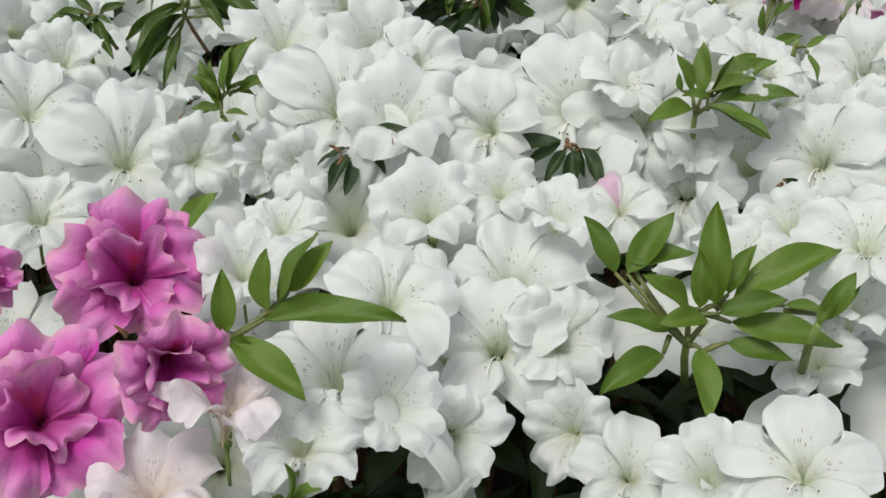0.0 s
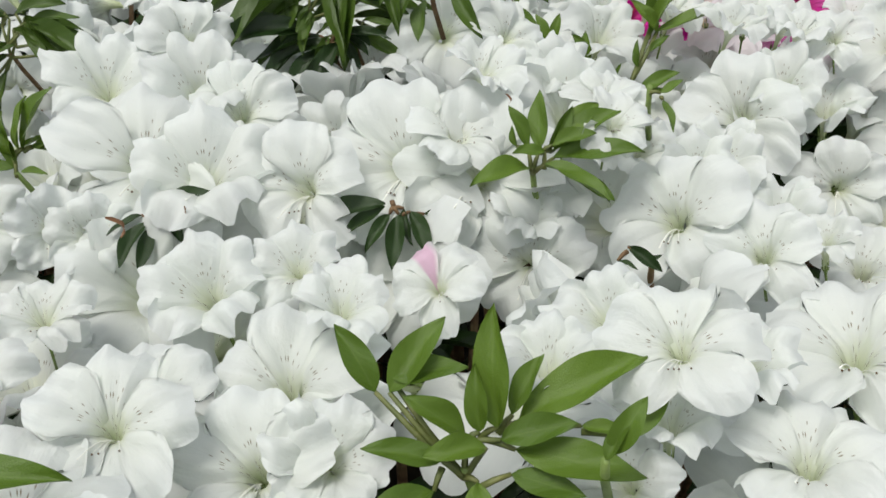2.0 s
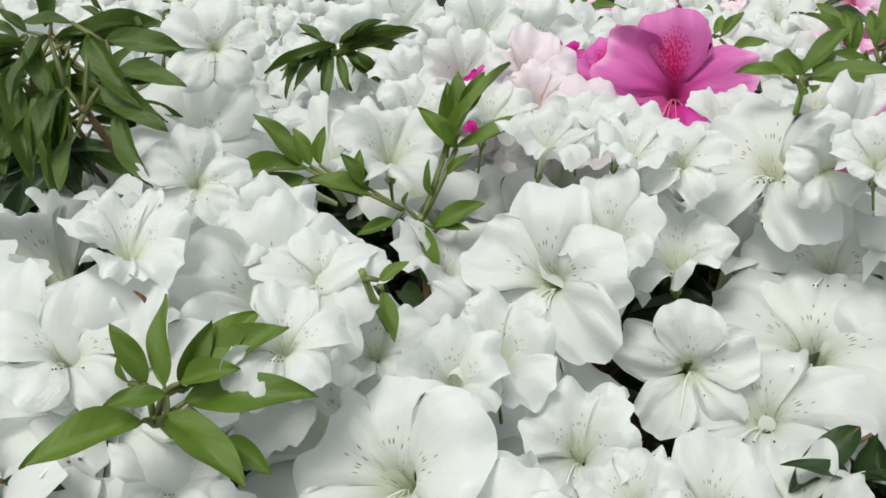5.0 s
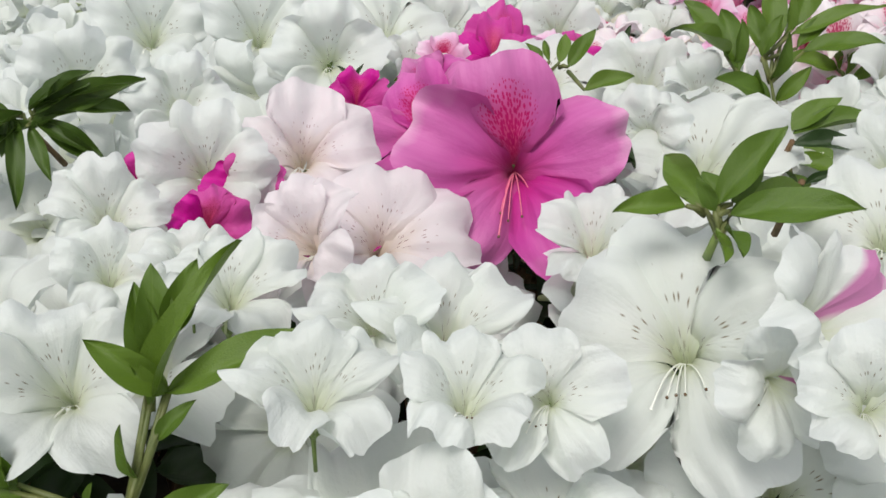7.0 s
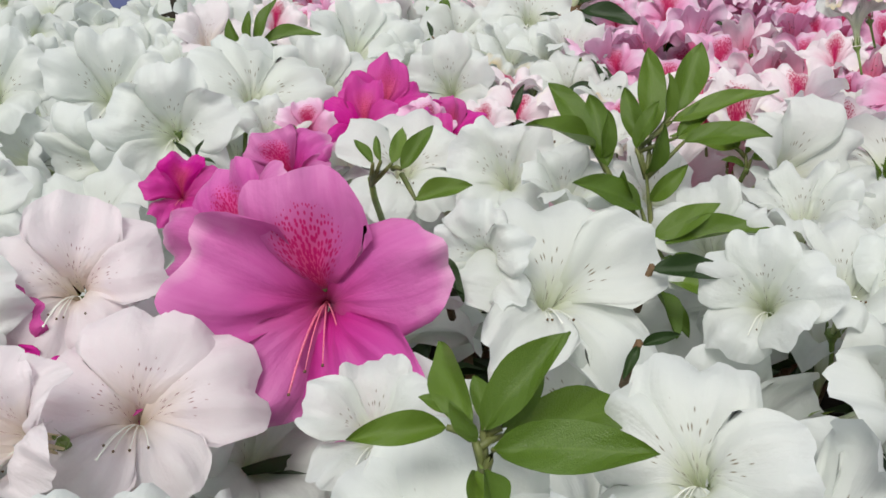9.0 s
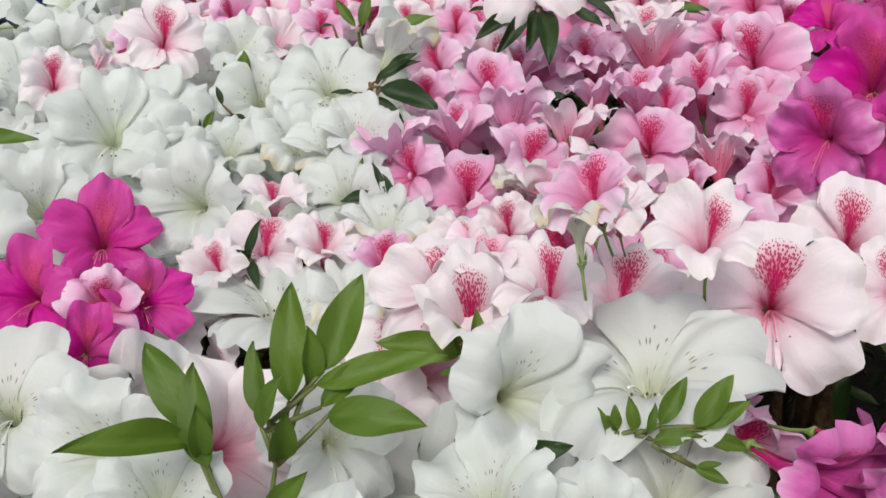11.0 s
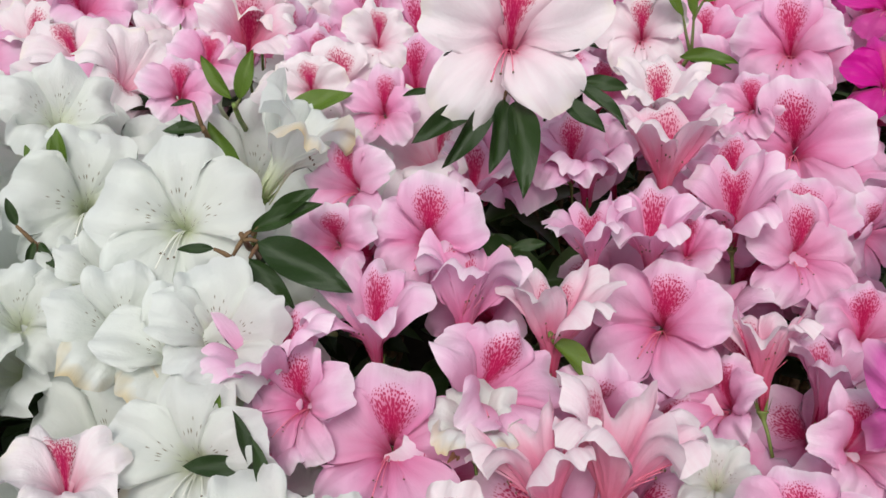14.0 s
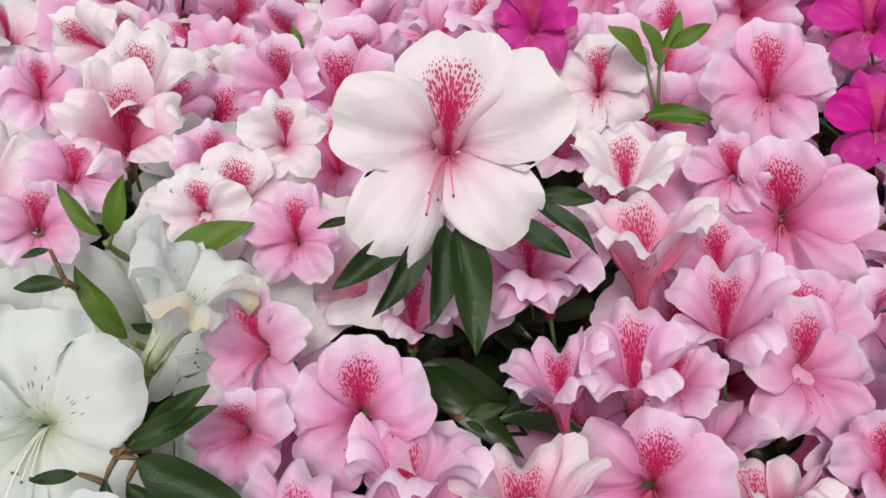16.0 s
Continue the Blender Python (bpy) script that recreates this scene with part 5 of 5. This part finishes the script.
dried_leaf(-0.422, -0.152, 0.781, 288, 11, 0.014, "withered orange brown leaf beside dark green leaves")
dried_leaf(-0.403, -0.143, 0.784, 307, -33, 0.011, "withered brown leaf below white azalea flowers")
dried_leaf(-0.265, -0.089, 0.822, 250, -1, 0.006, "tiny curled brown petal scrap on a white flower")
dried_leaf(-0.459, -0.295, 0.765, 244, -6, 0.008, "browned curled petal edge on a double magenta flower")
dried_leaf(0.184, 0.472, 0.784, 318, 15, 0.011, "pale brown withered petal among pink azalea flowers")
dried_leaf(0.244, 0.453, 0.781, 16, 5, 0.007, "small brown withered bud below a pink funnel flower")
s = shoot("young", -0.200, 0.046, 0.801, "tall branched young azalea shoot with reddish stem above white flowers")
leaf(s, 0.011, 0.011, 0.026, 294, 50, 0.048)
leaf(s, 0.013, 0.015, 0.034, 335, 71, 0.027)
leaf(s, 0.017, 0.018, 0.041, 294, 57, 0.022)
leaf(s, 0.016, 0.012, 0.028, 87, 47, 0.025)
leaf(s, 0.011, 0.013, 0.030, 357, 69, 0.027)
leaf(s, 0.015, 0.012, 0.028, 271, 16, 0.046)
leaf(s, 0.011, 0.008, 0.017, 282, 37, 0.015)
leaf(s, 0.005, 0.004, 0.009, 24, 83, 0.016)
leaf(s, -0.007, 0.001, 0.005, 284, 72, 0.007)
leaf(s, -0.023, 0.003, 0.013, 87, 54, 0.019)
leaf(s, -0.025, 0.002, 0.012, 10, 75, 0.018)
leaf(s, -0.022, 0.002, 0.010, 102, 19, 0.028)
leaf(s, -0.052, 0.004, 0.023, 83, 49, 0.030)
leaf(s, -0.048, 0.004, 0.023, 63, 65, 0.018)
leaf(s, -0.044, 0.005, 0.023, 319, 74, 0.017)
leaf(s, -0.049, 0.004, 0.022, 110, -4, 0.038)
leaf(s, -0.050, 0.002, 0.018, 115, -11, 0.026)
leaf(s, 0.006, -0.001, -0.004, 270, 27, 0.025)
leaf(s, 0.001, -0.001, -0.003, 199, -51, 0.034)
leaf(s, -0.011, -0.001, -0.001, 120, -10, 0.019)
leaf(s, 0.009, -0.001, -0.004, 248, 2, 0.014)
s = shoot("young", -0.080, 0.370, 0.818)
leaf(s, -0.000, -0.001, -0.001, 41, 69, 0.009)
leaf(s, -0.002, -0.001, -0.003, 96, -3, 0.026)
s = shoot("old", -0.030, 0.182, 0.831)
leaf(s, -0.003, 0.004, 0.007, 217, -48, 0.019)
leaf(s, -0.003, -0.002, -0.004, 243, -2, 0.009)
s = shoot("old", -0.092, 0.197, 0.826)
leaf(s, -0.005, 0.001, 0.000, 241, -9, 0.014)
leaf(s, -0.005, -0.001, -0.003, 246, 17, 0.010)
s = shoot("old", -0.205, -0.140, 0.771)
leaf(s, -0.010, 0.001, 0.005, 246, -29, 0.017)
leaf(s, -0.014, -0.002, 0.000, 241, -12, 0.009)
leaf(s, -0.002, -0.001, -0.001, 260, 35, 0.007)
s = shoot("old", -0.053, -0.042, 0.740)
leaf(s, 0.016, 0.006, 0.011, 120, -29, 0.036)
leaf(s, 0.020, 0.005, 0.009, 187, -52, 0.021)
s = shoot("young", -0.203, -0.076, 0.826)
leaf(s, 0.005, -0.000, -0.002, 271, 33, 0.011)
leaf(s, 0.006, -0.001, -0.005, 204, -48, 0.016)
s = shoot("old", 0.031, 0.603, 0.791)
leaf(s, -0.002, 0.007, 0.008, 159, -32, 0.013)
leaf(s, -0.000, 0.006, 0.008, 214, -20, 0.018)
leaf(s, -0.009, 0.013, 0.013, 21, 60, 0.013)
s = shoot("young", 0.038, 0.653, 0.816)
leaf(s, 0.001, -0.005, -0.006, 360, 58, 0.019)
s = shoot("old", -0.178, -0.232, 0.767)
leaf(s, -0.004, 0.001, 0.005, 206, -39, 0.009)
leaf(s, 0.002, 0.001, 0.003, 244, 28, 0.005)
s = shoot("mid", -0.307, -0.024, 0.866)
leaf(s, 0.002, 0.009, 0.024, 234, -41, 0.035)
leaf(s, -0.006, 0.002, 0.007, 159, -51, 0.032)
leaf(s, 0.006, 0.003, 0.007, 247, -25, 0.032)
leaf(s, 0.010, 0.006, 0.012, 255, -9, 0.030)
leaf(s, -0.012, 0.008, 0.024, 153, -46, 0.028)
leaf(s, -0.018, 0.001, 0.006, 161, -43, 0.021)
leaf(s, 0.012, 0.000, -0.002, 224, -45, 0.031)
leaf(s, -0.002, -0.003, -0.007, 174, -48, 0.024)
leaf(s, 0.008, 0.009, 0.022, 260, -7, 0.030)
leaf(s, -0.004, 0.010, 0.028, 110, 3, 0.016)
leaf(s, -0.018, 0.008, 0.024, 215, -53, 0.024)
leaf(s, -0.025, 0.003, 0.014, 210, -58, 0.043)
s = shoot("young", 0.055, 0.217, 0.814, "tall branched bright green azalea shoot above white flowers")
leaf(s, -0.011, 0.025, 0.023, 3, 47, 0.032)
leaf(s, -0.015, 0.031, 0.029, 120, 29, 0.041)
leaf(s, -0.014, 0.034, 0.030, 31, 39, 0.032)
leaf(s, -0.013, 0.027, 0.026, 295, 81, 0.020)
leaf(s, 0.008, 0.032, 0.015, 248, 75, 0.023)
leaf(s, 0.014, 0.045, 0.027, 346, 53, 0.038)
leaf(s, 0.020, 0.048, 0.030, 320, 77, 0.021)
leaf(s, 0.026, 0.049, 0.034, 314, 47, 0.033)
leaf(s, 0.007, 0.039, 0.026, 5, 50, 0.025)
leaf(s, 0.005, 0.037, 0.025, 276, 63, 0.021)
leaf(s, 0.023, 0.046, 0.031, 257, 16, 0.044)
leaf(s, 0.024, 0.041, 0.026, 282, 31, 0.024)
leaf(s, 0.026, 0.038, 0.025, 240, 8, 0.034)
leaf(s, 0.005, 0.019, 0.009, 257, 48, 0.021)
leaf(s, -0.006, 0.012, 0.013, 127, 71, 0.016)
leaf(s, -0.002, 0.010, 0.011, 102, 30, 0.034)
leaf(s, 0.000, 0.001, 0.002, 264, 27, 0.028)
leaf(s, 0.002, -0.000, -0.000, 250, 8, 0.045)
leaf(s, 0.003, -0.003, -0.005, 233, -18, 0.028)
leaf(s, -0.001, -0.009, -0.008, 230, -11, 0.031)
leaf(s, -0.004, -0.013, -0.012, 181, -19, 0.024)
leaf(s, -0.001, -0.014, -0.014, 203, -39, 0.019)
s = shoot("young", 0.136, 0.306, 0.799)
leaf(s, 0.001, 0.004, 0.007, 345, 65, 0.021)
leaf(s, -0.003, 0.005, 0.010, 38, 58, 0.017)
leaf(s, 0.003, 0.002, 0.005, 248, 26, 0.026)
leaf(s, -0.004, 0.006, 0.010, 85, 16, 0.034)
leaf(s, -0.001, 0.001, 0.002, 102, 25, 0.015)
s = shoot("young", -0.049, 0.247, 0.841)
leaf(s, 0.001, -0.013, 0.012, 37, 36, 0.012)
leaf(s, 0.004, -0.012, 0.012, 2, 39, 0.011)
leaf(s, 0.008, -0.013, 0.011, 332, 37, 0.016)
leaf(s, 0.011, -0.017, 0.010, 293, 42, 0.020)
leaf(s, 0.014, -0.032, 0.004, 258, 13, 0.021)
s = shoot("young", -0.038, 0.067, 0.851, "bright green young azalea shoot above a large white flower")
leaf(s, -0.001, 0.008, 0.003, 6, 14, 0.026)
leaf(s, 0.001, 0.005, 0.005, 281, 44, 0.027)
leaf(s, 0.005, 0.005, 0.005, 307, 33, 0.016)
leaf(s, -0.003, 0.012, 0.004, 51, 10, 0.010)
leaf(s, -0.001, 0.002, 0.005, 68, 63, 0.011)
leaf(s, 0.002, -0.001, 0.005, 249, 5, 0.032)
leaf(s, 0.005, 0.005, 0.003, 288, -11, 0.035)
leaf(s, -0.000, -0.003, 0.002, 174, -1, 0.015)
leaf(s, -0.002, -0.002, 0.001, 166, -4, 0.015)
leaf(s, -0.006, 0.009, 0.004, 95, 5, 0.021)
leaf(s, 0.002, 0.007, 0.005, 2, 22, 0.012)
s = shoot("old", 0.040, 0.180, 0.825)
leaf(s, 0.000, 0.000, 0.000, 253, -4, 0.028)
s = shoot("old", 0.016, 0.126, 0.833)
leaf(s, 0.001, 0.000, 0.000, 251, 22, 0.011)
leaf(s, -0.000, -0.000, -0.000, 135, -31, 0.011)
s = shoot("young", -0.254, -0.117, 0.801)
leaf(s, 0.003, 0.003, 0.008, 3, 64, 0.025)
leaf(s, 0.007, 0.004, 0.008, 301, 58, 0.020)
leaf(s, -0.002, 0.003, 0.009, 78, 64, 0.019)
leaf(s, 0.009, 0.004, 0.007, 284, 29, 0.032)
leaf(s, 0.009, 0.005, 0.012, 301, 30, 0.025)
leaf(s, 0.008, 0.002, 0.010, 262, 18, 0.019)
leaf(s, 0.009, 0.001, 0.005, 267, 5, 0.037)
leaf(s, 0.005, -0.003, 0.003, 235, -16, 0.033)
leaf(s, 0.020, -0.002, -0.004, 242, -21, 0.017)
leaf(s, -0.001, -0.004, 0.002, 131, -3, 0.031)
leaf(s, 0.005, -0.001, 0.008, 125, 7, 0.016)
leaf(s, -0.007, 0.003, 0.009, 59, 77, 0.009)
s = shoot("young", -0.270, -0.271, 0.763, "bright green young azalea shoot with many leaves among white flowers")
leaf(s, -0.025, 0.006, 0.021, 69, 57, 0.022)
leaf(s, -0.021, 0.006, 0.021, 306, 45, 0.026)
leaf(s, -0.021, 0.008, 0.025, 272, 9, 0.022)
leaf(s, -0.000, 0.004, 0.009, 100, 40, 0.022)
leaf(s, 0.004, 0.005, 0.010, 19, 77, 0.020)
leaf(s, 0.009, 0.006, 0.011, 9, 73, 0.035)
leaf(s, 0.013, 0.008, 0.014, 308, 57, 0.019)
leaf(s, 0.015, 0.008, 0.012, 289, 22, 0.040)
leaf(s, 0.010, 0.003, 0.009, 269, 18, 0.022)
leaf(s, 0.014, 0.003, 0.006, 265, -8, 0.036)
leaf(s, 0.006, 0.002, 0.007, 116, 6, 0.019)
leaf(s, -0.006, -0.001, 0.004, 103, 17, 0.023)
leaf(s, -0.008, -0.005, -0.003, 132, -11, 0.029)
leaf(s, 0.004, -0.003, -0.001, 185, -35, 0.025)
leaf(s, 0.013, -0.000, -0.000, 257, -7, 0.021)
leaf(s, 0.032, 0.010, 0.010, 259, -4, 0.014)
leaf(s, 0.045, 0.010, 0.007, 297, 47, 0.019)
# -- end of placed --


def crest(x, y):
    """Height of the hedge's flowering crown: led by the placed flowers, level further out."""
    ridge = 0.765 + (0.095 + 0.05 / (1 + math.exp(14 * (x + 0.5)))) * math.exp(-(((y - 0.33) / 0.22) ** 2)) / (1 + math.exp(14 * (x + 0.02)))
    total, weight = ridge * 2.0, 2.0
    for a, b, c, r in CROWN:
        w = 1 / ((x - a) ** 2 + (y - b) ** 2 + 0.0012)
        w = w * w * 1e-4
        total, weight = total + w * c, weight + w
    total += weight * 0.11 / (1 + math.exp(14 * (x + 0.72))) / (1 + math.exp(-9 * (y - 0.85)))
    if y < 0.42:
        total -= weight * 1.1 * max(0.0, x - flank(y))
    return total / weight + 0.012 * noise.noise(Vector((7 * x, 7 * y, 1.0)))


def flank(y):
    """Where the hedge's crown rounds off to its side, on the stretch before it widens."""
    return 0.17 + 0.3 * (y - 0.14)


def in_hedge(x, y):
    """The stretch of the hedge along the way."""
    if y < 0.42 and x > flank(y) + 0.035 or y > (1.7 if x < -0.42 else 1.15 if x < -0.22 else 1.4):
        return False
    wave = 0.06 * noise.noise(Vector((2.5 * x, 2.5 * y, 9.0)))
    return -1.55 + wave < x < 0.85 + wave and y > -0.78 + wave


def colour_at(x, y):
    s = 0.05 * noise.noise(Vector((9 * x, 9 * y, 4.0)))
    if y < 0.42 and x > flank(y):
        return "magenta" if y < 0.27 else "pink"
    if x > 0.62 + s:
        return "vivid"
    if y > 0.74 + s and x > -0.10 + s:
        return "pink"
    if x > 0.15 + s and y > 0.42 + s:
        return "pink"
    if x > 0.02 and 0.30 + s < y < 0.46 + s:
        return "pale"
    return "white"


CROWN = list(SPOTS)


def joined_flowers(kind, placed, meshes):
    """Many flowers of one colour in one mesh, for those that stand lower or further off."""
    verts, faces, uvs = [], [], []
    tables = {}
    for m, form, first in placed:
        for k in range(5):
            key = (kind, form, (first + 2 * k) % VARIANTS, 1 if k == 0 else 0)
            if key not in tables:
                me = meshes[key]
                co = np.array([(*v.co, 1.0) for v in me.vertices])
                fs = np.array([tuple(p.vertices) for p in me.polygons])
                uv = np.zeros((len(me.vertices), 2))
                for loop in me.loops:
                    uv[loop.vertex_index] = me.uv_layers[0].data[loop.index].uv
                tables[key] = (co, fs, uv)
            co, fs, uv = tables[key]
            turn = np.array(m @ Matrix.Rotation(radians(72 * k), 4, "Z"))
            faces.append(fs + COUNT[0])
            verts.append((co @ turn.T)[:, :3])
            uvs.append(uv)
            COUNT[0] += len(co)
    return np.concatenate(verts), np.concatenate(faces), np.concatenate(uvs)


COUNT = [0]


# places where no flower closes the crown and the dark foliage shows
GAPS = [(-0.25, 0.04), (-0.262, 0.05), (-0.273, 0.046), (-0.236, 0.03), (-0.222, 0.045), (-0.211, 0.004), (-0.241, 0.077), (-0.205, 0.03), (-0.225, 0.015), (0.181, 0.538), (0.217, 0.521), (0.23, 0.472), (0.301, 0.604), (0.375, 0.577), (0.113, 0.484), (0.153, 0.6), (-0.307, -0.305), (-0.316, -0.305), (0.136, 0.244), (0.137, 0.278), (0.239, 0.562), (0.283, 0.548), (0.206, 0.575), (-0.322, -0.272), (-0.316, -0.308), (-0.228, -0.168), (-0.219, -0.28), (-0.205, -0.261), (-0.362, -0.317), (-0.477, 0.026), (-0.211, -0.135), (-0.199, -0.247), (-0.233, -0.242), (-0.17, -0.212), (-0.301, -0.169), (-0.146, -0.002), (-0.133, -0.013), (-0.1, -0.013), (-0.149, -0.068), (-0.061, 0.053), (-0.273, -0.109), (-0.16, -0.064), (-0.076, 0.141), (-0.093, 0.08), (-0.224, 0.271), (0.013, 0.129), (0.129, 0.245), (0.145, 0.26), (0.213, 0.195), (0.393, 0.469), (0.259, 0.213), (0.102, 0.52), (0.232, 0.443), (0.022, 0.627), (0.148, 0.473), (0.041, 0.454), (0.187, 0.545), (0.094, 0.445), (0.328, 0.493), (0.258, 0.331), (0.186, 0.542), (0.229, 0.599), (0.108, 0.508), (0.234, 0.485), (0.323, 0.488), (0.303, 0.607), (0.332, 0.57), (0.021, 0.628), (0.193, 0.557), (0.265, 0.609), (0.301, 0.601), (0.231, 0.543), (0.183, 0.551)]


def fill_flowers(single=110):
    """Flowers between the placed ones: the nearest as single things, those lower down or far off joined by colour."""
    rng = random.Random(21)
    cells, lots, made = {}, {}, 0

    def crowded(x, y, z, gap):
        i, j = int(x // 0.06), int(y // 0.06)
        return any((x - a) ** 2 + (y - b) ** 2 + (z - c) ** 2 < (gap * (0.6 + 14 * r)) ** 2 for p in (-1, 0, 1) for q in (-1, 0, 1) for a, b, c, r in cells.get((i + p, j + q), ()))

    for spot in SPOTS:
        cells.setdefault((int(spot[0] // 0.06), int(spot[1] // 0.06)), []).append(spot)
    for step in range(26000):
        x, y = rng.uniform(-1.7, 0.95), rng.uniform(-0.9, 1.7)
        if not in_hedge(x, y) or any((x - a) ** 2 + (y - b) ** 2 < 0.014**2 for a, b in GAPS):
            continue
        layer = step % 3
        z = crest(x, y) - (0.012, 0.024, 0.042)[layer] - rng.uniform(0, 0.012)
        aside = y > 0.95 or y < -0.42 or x < -0.46 - 0.72 * (y + 0.54) or x > 0.22 + 0.85 * max(0.0, y + 0.05)
        if y < -0.40:
            z -= 0.08
        elif not aside and y < 0.78:
            z -= 0.016
        r = rng.uniform(0.031, 0.041)
        if layer == 2 and not aside and y < 0.78:
            continue
        if crowded(x, y, z, ((0.033 if x < 0.25 and y > 0.6 else 0.037) if colour_at(x, y) == "pink" else 0.035 if y > 0.15 else 0.039) + 0.01 * max(0.0, y - 0.8)):
            continue
        kind, form = colour_at(x, y), rng.choice(("open", "flat", "bell", "bell", "frill"))
        if kind == "pink":
            r *= 0.88
            if x < 0.25 and y > 0.6 and rng.random() < 0.5:
                kind = "pale"
        cells.setdefault((int(x // 0.06), int(y // 0.06)), []).append((x, y, z, r))
        turn = (x, y, z, 180 + rng.gauss(0, 65), rng.uniform(5, 85), rng.gauss(0, 45))
        if layer == 0 and made < single and not aside:
            azalea(kind, *turn, r, form)
            made += 1
        else:
            lots.setdefault((kind, aside), []).append((turned(*turn) @ Matrix.Diagonal((r, r, r, 1)), form, rng.randrange(VARIANTS)))
    for (kind, far), placed in lots.items():
        COUNT[0] = 0
        verts, faces, uvs = joined_flowers(kind, placed, FAR_MESHES if far else JOIN_MESHES)
        me = bpy.data.meshes.new(f"{kind}_azalea_flowers")
        me.from_pydata(verts.tolist(), [], faces.tolist())
        flat = np.empty(len(me.loops), int)
        me.loops.foreach_get("vertex_index", flat)
        me.uv_layers.new(name="petal").data.foreach_set("uv", uvs[flat].ravel())
        me.polygons.foreach_set("use_smooth", [True] * len(me.polygons))
        # the dotted petal is the first of every five
        me.materials.append(PETALS[kind][0])
        me.materials.append(PETALS[kind][1])
        per = len(me.polygons) // (5 * len(placed))
        me.polygons.foreach_set("material_index", np.tile(np.repeat([1, 0, 0, 0, 0], per), len(placed)))
        ob = new(f"{kind}_azalea_flowers", me)
        tagged(ob, f"dense mass of further {kind} azalea flowers in the hedge", "flowers", kind="stuff")


fill_flowers()


def under_leaves():
    """Dark foliage inside the hedge and down its sides, seen through the gaps."""
    rng = random.Random(3)
    verts, faces, uvs = [], [], []
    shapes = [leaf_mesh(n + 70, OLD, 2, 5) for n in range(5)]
    tables = [([tuple(v.co) for v in m.vertices], [tuple(p.vertices) for p in m.polygons]) for m in shapes]
    for k in range(24000):
        x, y = rng.uniform(-1.75, 1.1), rng.uniform(-1.0, 1.95)
        inside = in_hedge(x, y)
        if inside:
            top = crest(x, y)
            z = top - rng.uniform(0.062, 0.14)
            if not (in_hedge(x - 0.14, y) and in_hedge(x + 0.14, y) and in_hedge(x, y - 0.14) and in_hedge(x, y + 0.14)):
                z = rng.uniform(0.12, top - 0.04)
        elif -0.3 < x and y < 0.7:
            z = rng.uniform(0.3, 0.64)
        else:
            z = rng.uniform(0.25, 0.62) - 0.12 * max(0.0, y - 1.4)
        vs, fs = rng.choice(tables)
        size = rng.uniform(0.035, 0.06) * (1 if inside else 1.5)
        m = Matrix.Translation((x, y, z)) @ Euler((rng.uniform(-0.9, 0.6), rng.uniform(-0.5, 0.5), rng.uniform(0, 6.28))).to_matrix().to_4x4()
        n = len(verts)
        verts += [tuple(m @ (Vector(c) * size)) for c in vs]
        faces += [tuple(i + n for i in f) for f in fs]
        uvs += [((c[0] / 0.36) + 0.5, c[1]) for c in vs]
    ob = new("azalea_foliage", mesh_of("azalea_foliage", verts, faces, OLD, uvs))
    tagged(ob, "dense dark green leaves inside the azalea hedge", "foliage", kind="stuff")


under_leaves()


def branches():
    """Woody stems that carry the hedge."""
    rng = random.Random(12)
    verts, faces = [], []
    for k in range(150):
        x, y = rng.uniform(-1.5, 0.85), rng.uniform(-0.75, 1.6)
        if not in_hedge(x, y):
            continue
        for fork in range(4):
            a, b = x + rng.uniform(-0.1, 0.1), y + rng.uniform(-0.1, 0.1)
            if not in_hedge(a, b):
                continue
            top = crest(a, b) - 0.06
            vs, fs = tube([(x, y, 0.0), (x + 0.2 * (a - x), y + 0.2 * (b - y), 0.3 * top), (x + 0.7 * (a - x), y + 0.7 * (b - y), 0.7 * top), (a, b, top)], [0.011, 0.008, 0.005, 0.002], 5)
            faces += [tuple(i + len(verts) for i in f) for f in fs]
            verts += vs
    ob = new("azalea_branches", mesh_of("azalea_branches", verts, faces, TWIG))
    tagged(ob, "thin brown woody stems inside the azalea hedge", "branches", kind="stuff")


branches()


# ---- beyond the hedge ----
def bevelled_box(name, size, material, parent, at=(0, 0, 0), edge=0.012):
    bm = bmesh.new()
    bmesh.ops.create_cube(bm, size=1.0)
    for v in bm.verts:
        v.co = Vector((v.co.x * size[0], v.co.y * size[1], v.co.z * size[2])) + Vector(at)
    bmesh.ops.bevel(bm, geom=bm.edges[:], offset=edge, segments=2, affect="EDGES")
    me = bpy.data.meshes.new(name)
    bm.to_mesh(me)
    bm.free()
    me.materials.append(material)
    return put_part(name, me, parent)


def blue_box():
    top = new("utility_box")
    top.matrix_basis = pose(-1.02, 2.3, 0.0, 0, 0, 12)
    tagged(top, "dark blue metal utility box with a grey panel", "utility box")
    blue = plain_material("blue_paint", (0.012, 0.02, 0.12), (0.02, 0.035, 0.17), 6, 0.4, 0.05)
    grey = plain_material("grey_panel", (0.18, 0.19, 0.2), (0.34, 0.35, 0.36), 9, 0.5, 0.1)
    dark = plain_material("dark_base", (0.012, 0.012, 0.013), (0.03, 0.03, 0.03), 12, 0.8, 0.2)
    bevelled_box("body", (1.0, 0.5, 0.52), blue, top, (0, 0, 0.31))
    bevelled_box("base", (0.96, 0.46, 0.07), dark, top, (0, 0, 0.03))
    bevelled_box("panel", (0.56, 0.03, 0.26), grey, top, (-0.1, -0.258, 0.36), 0.006)


blue_box()
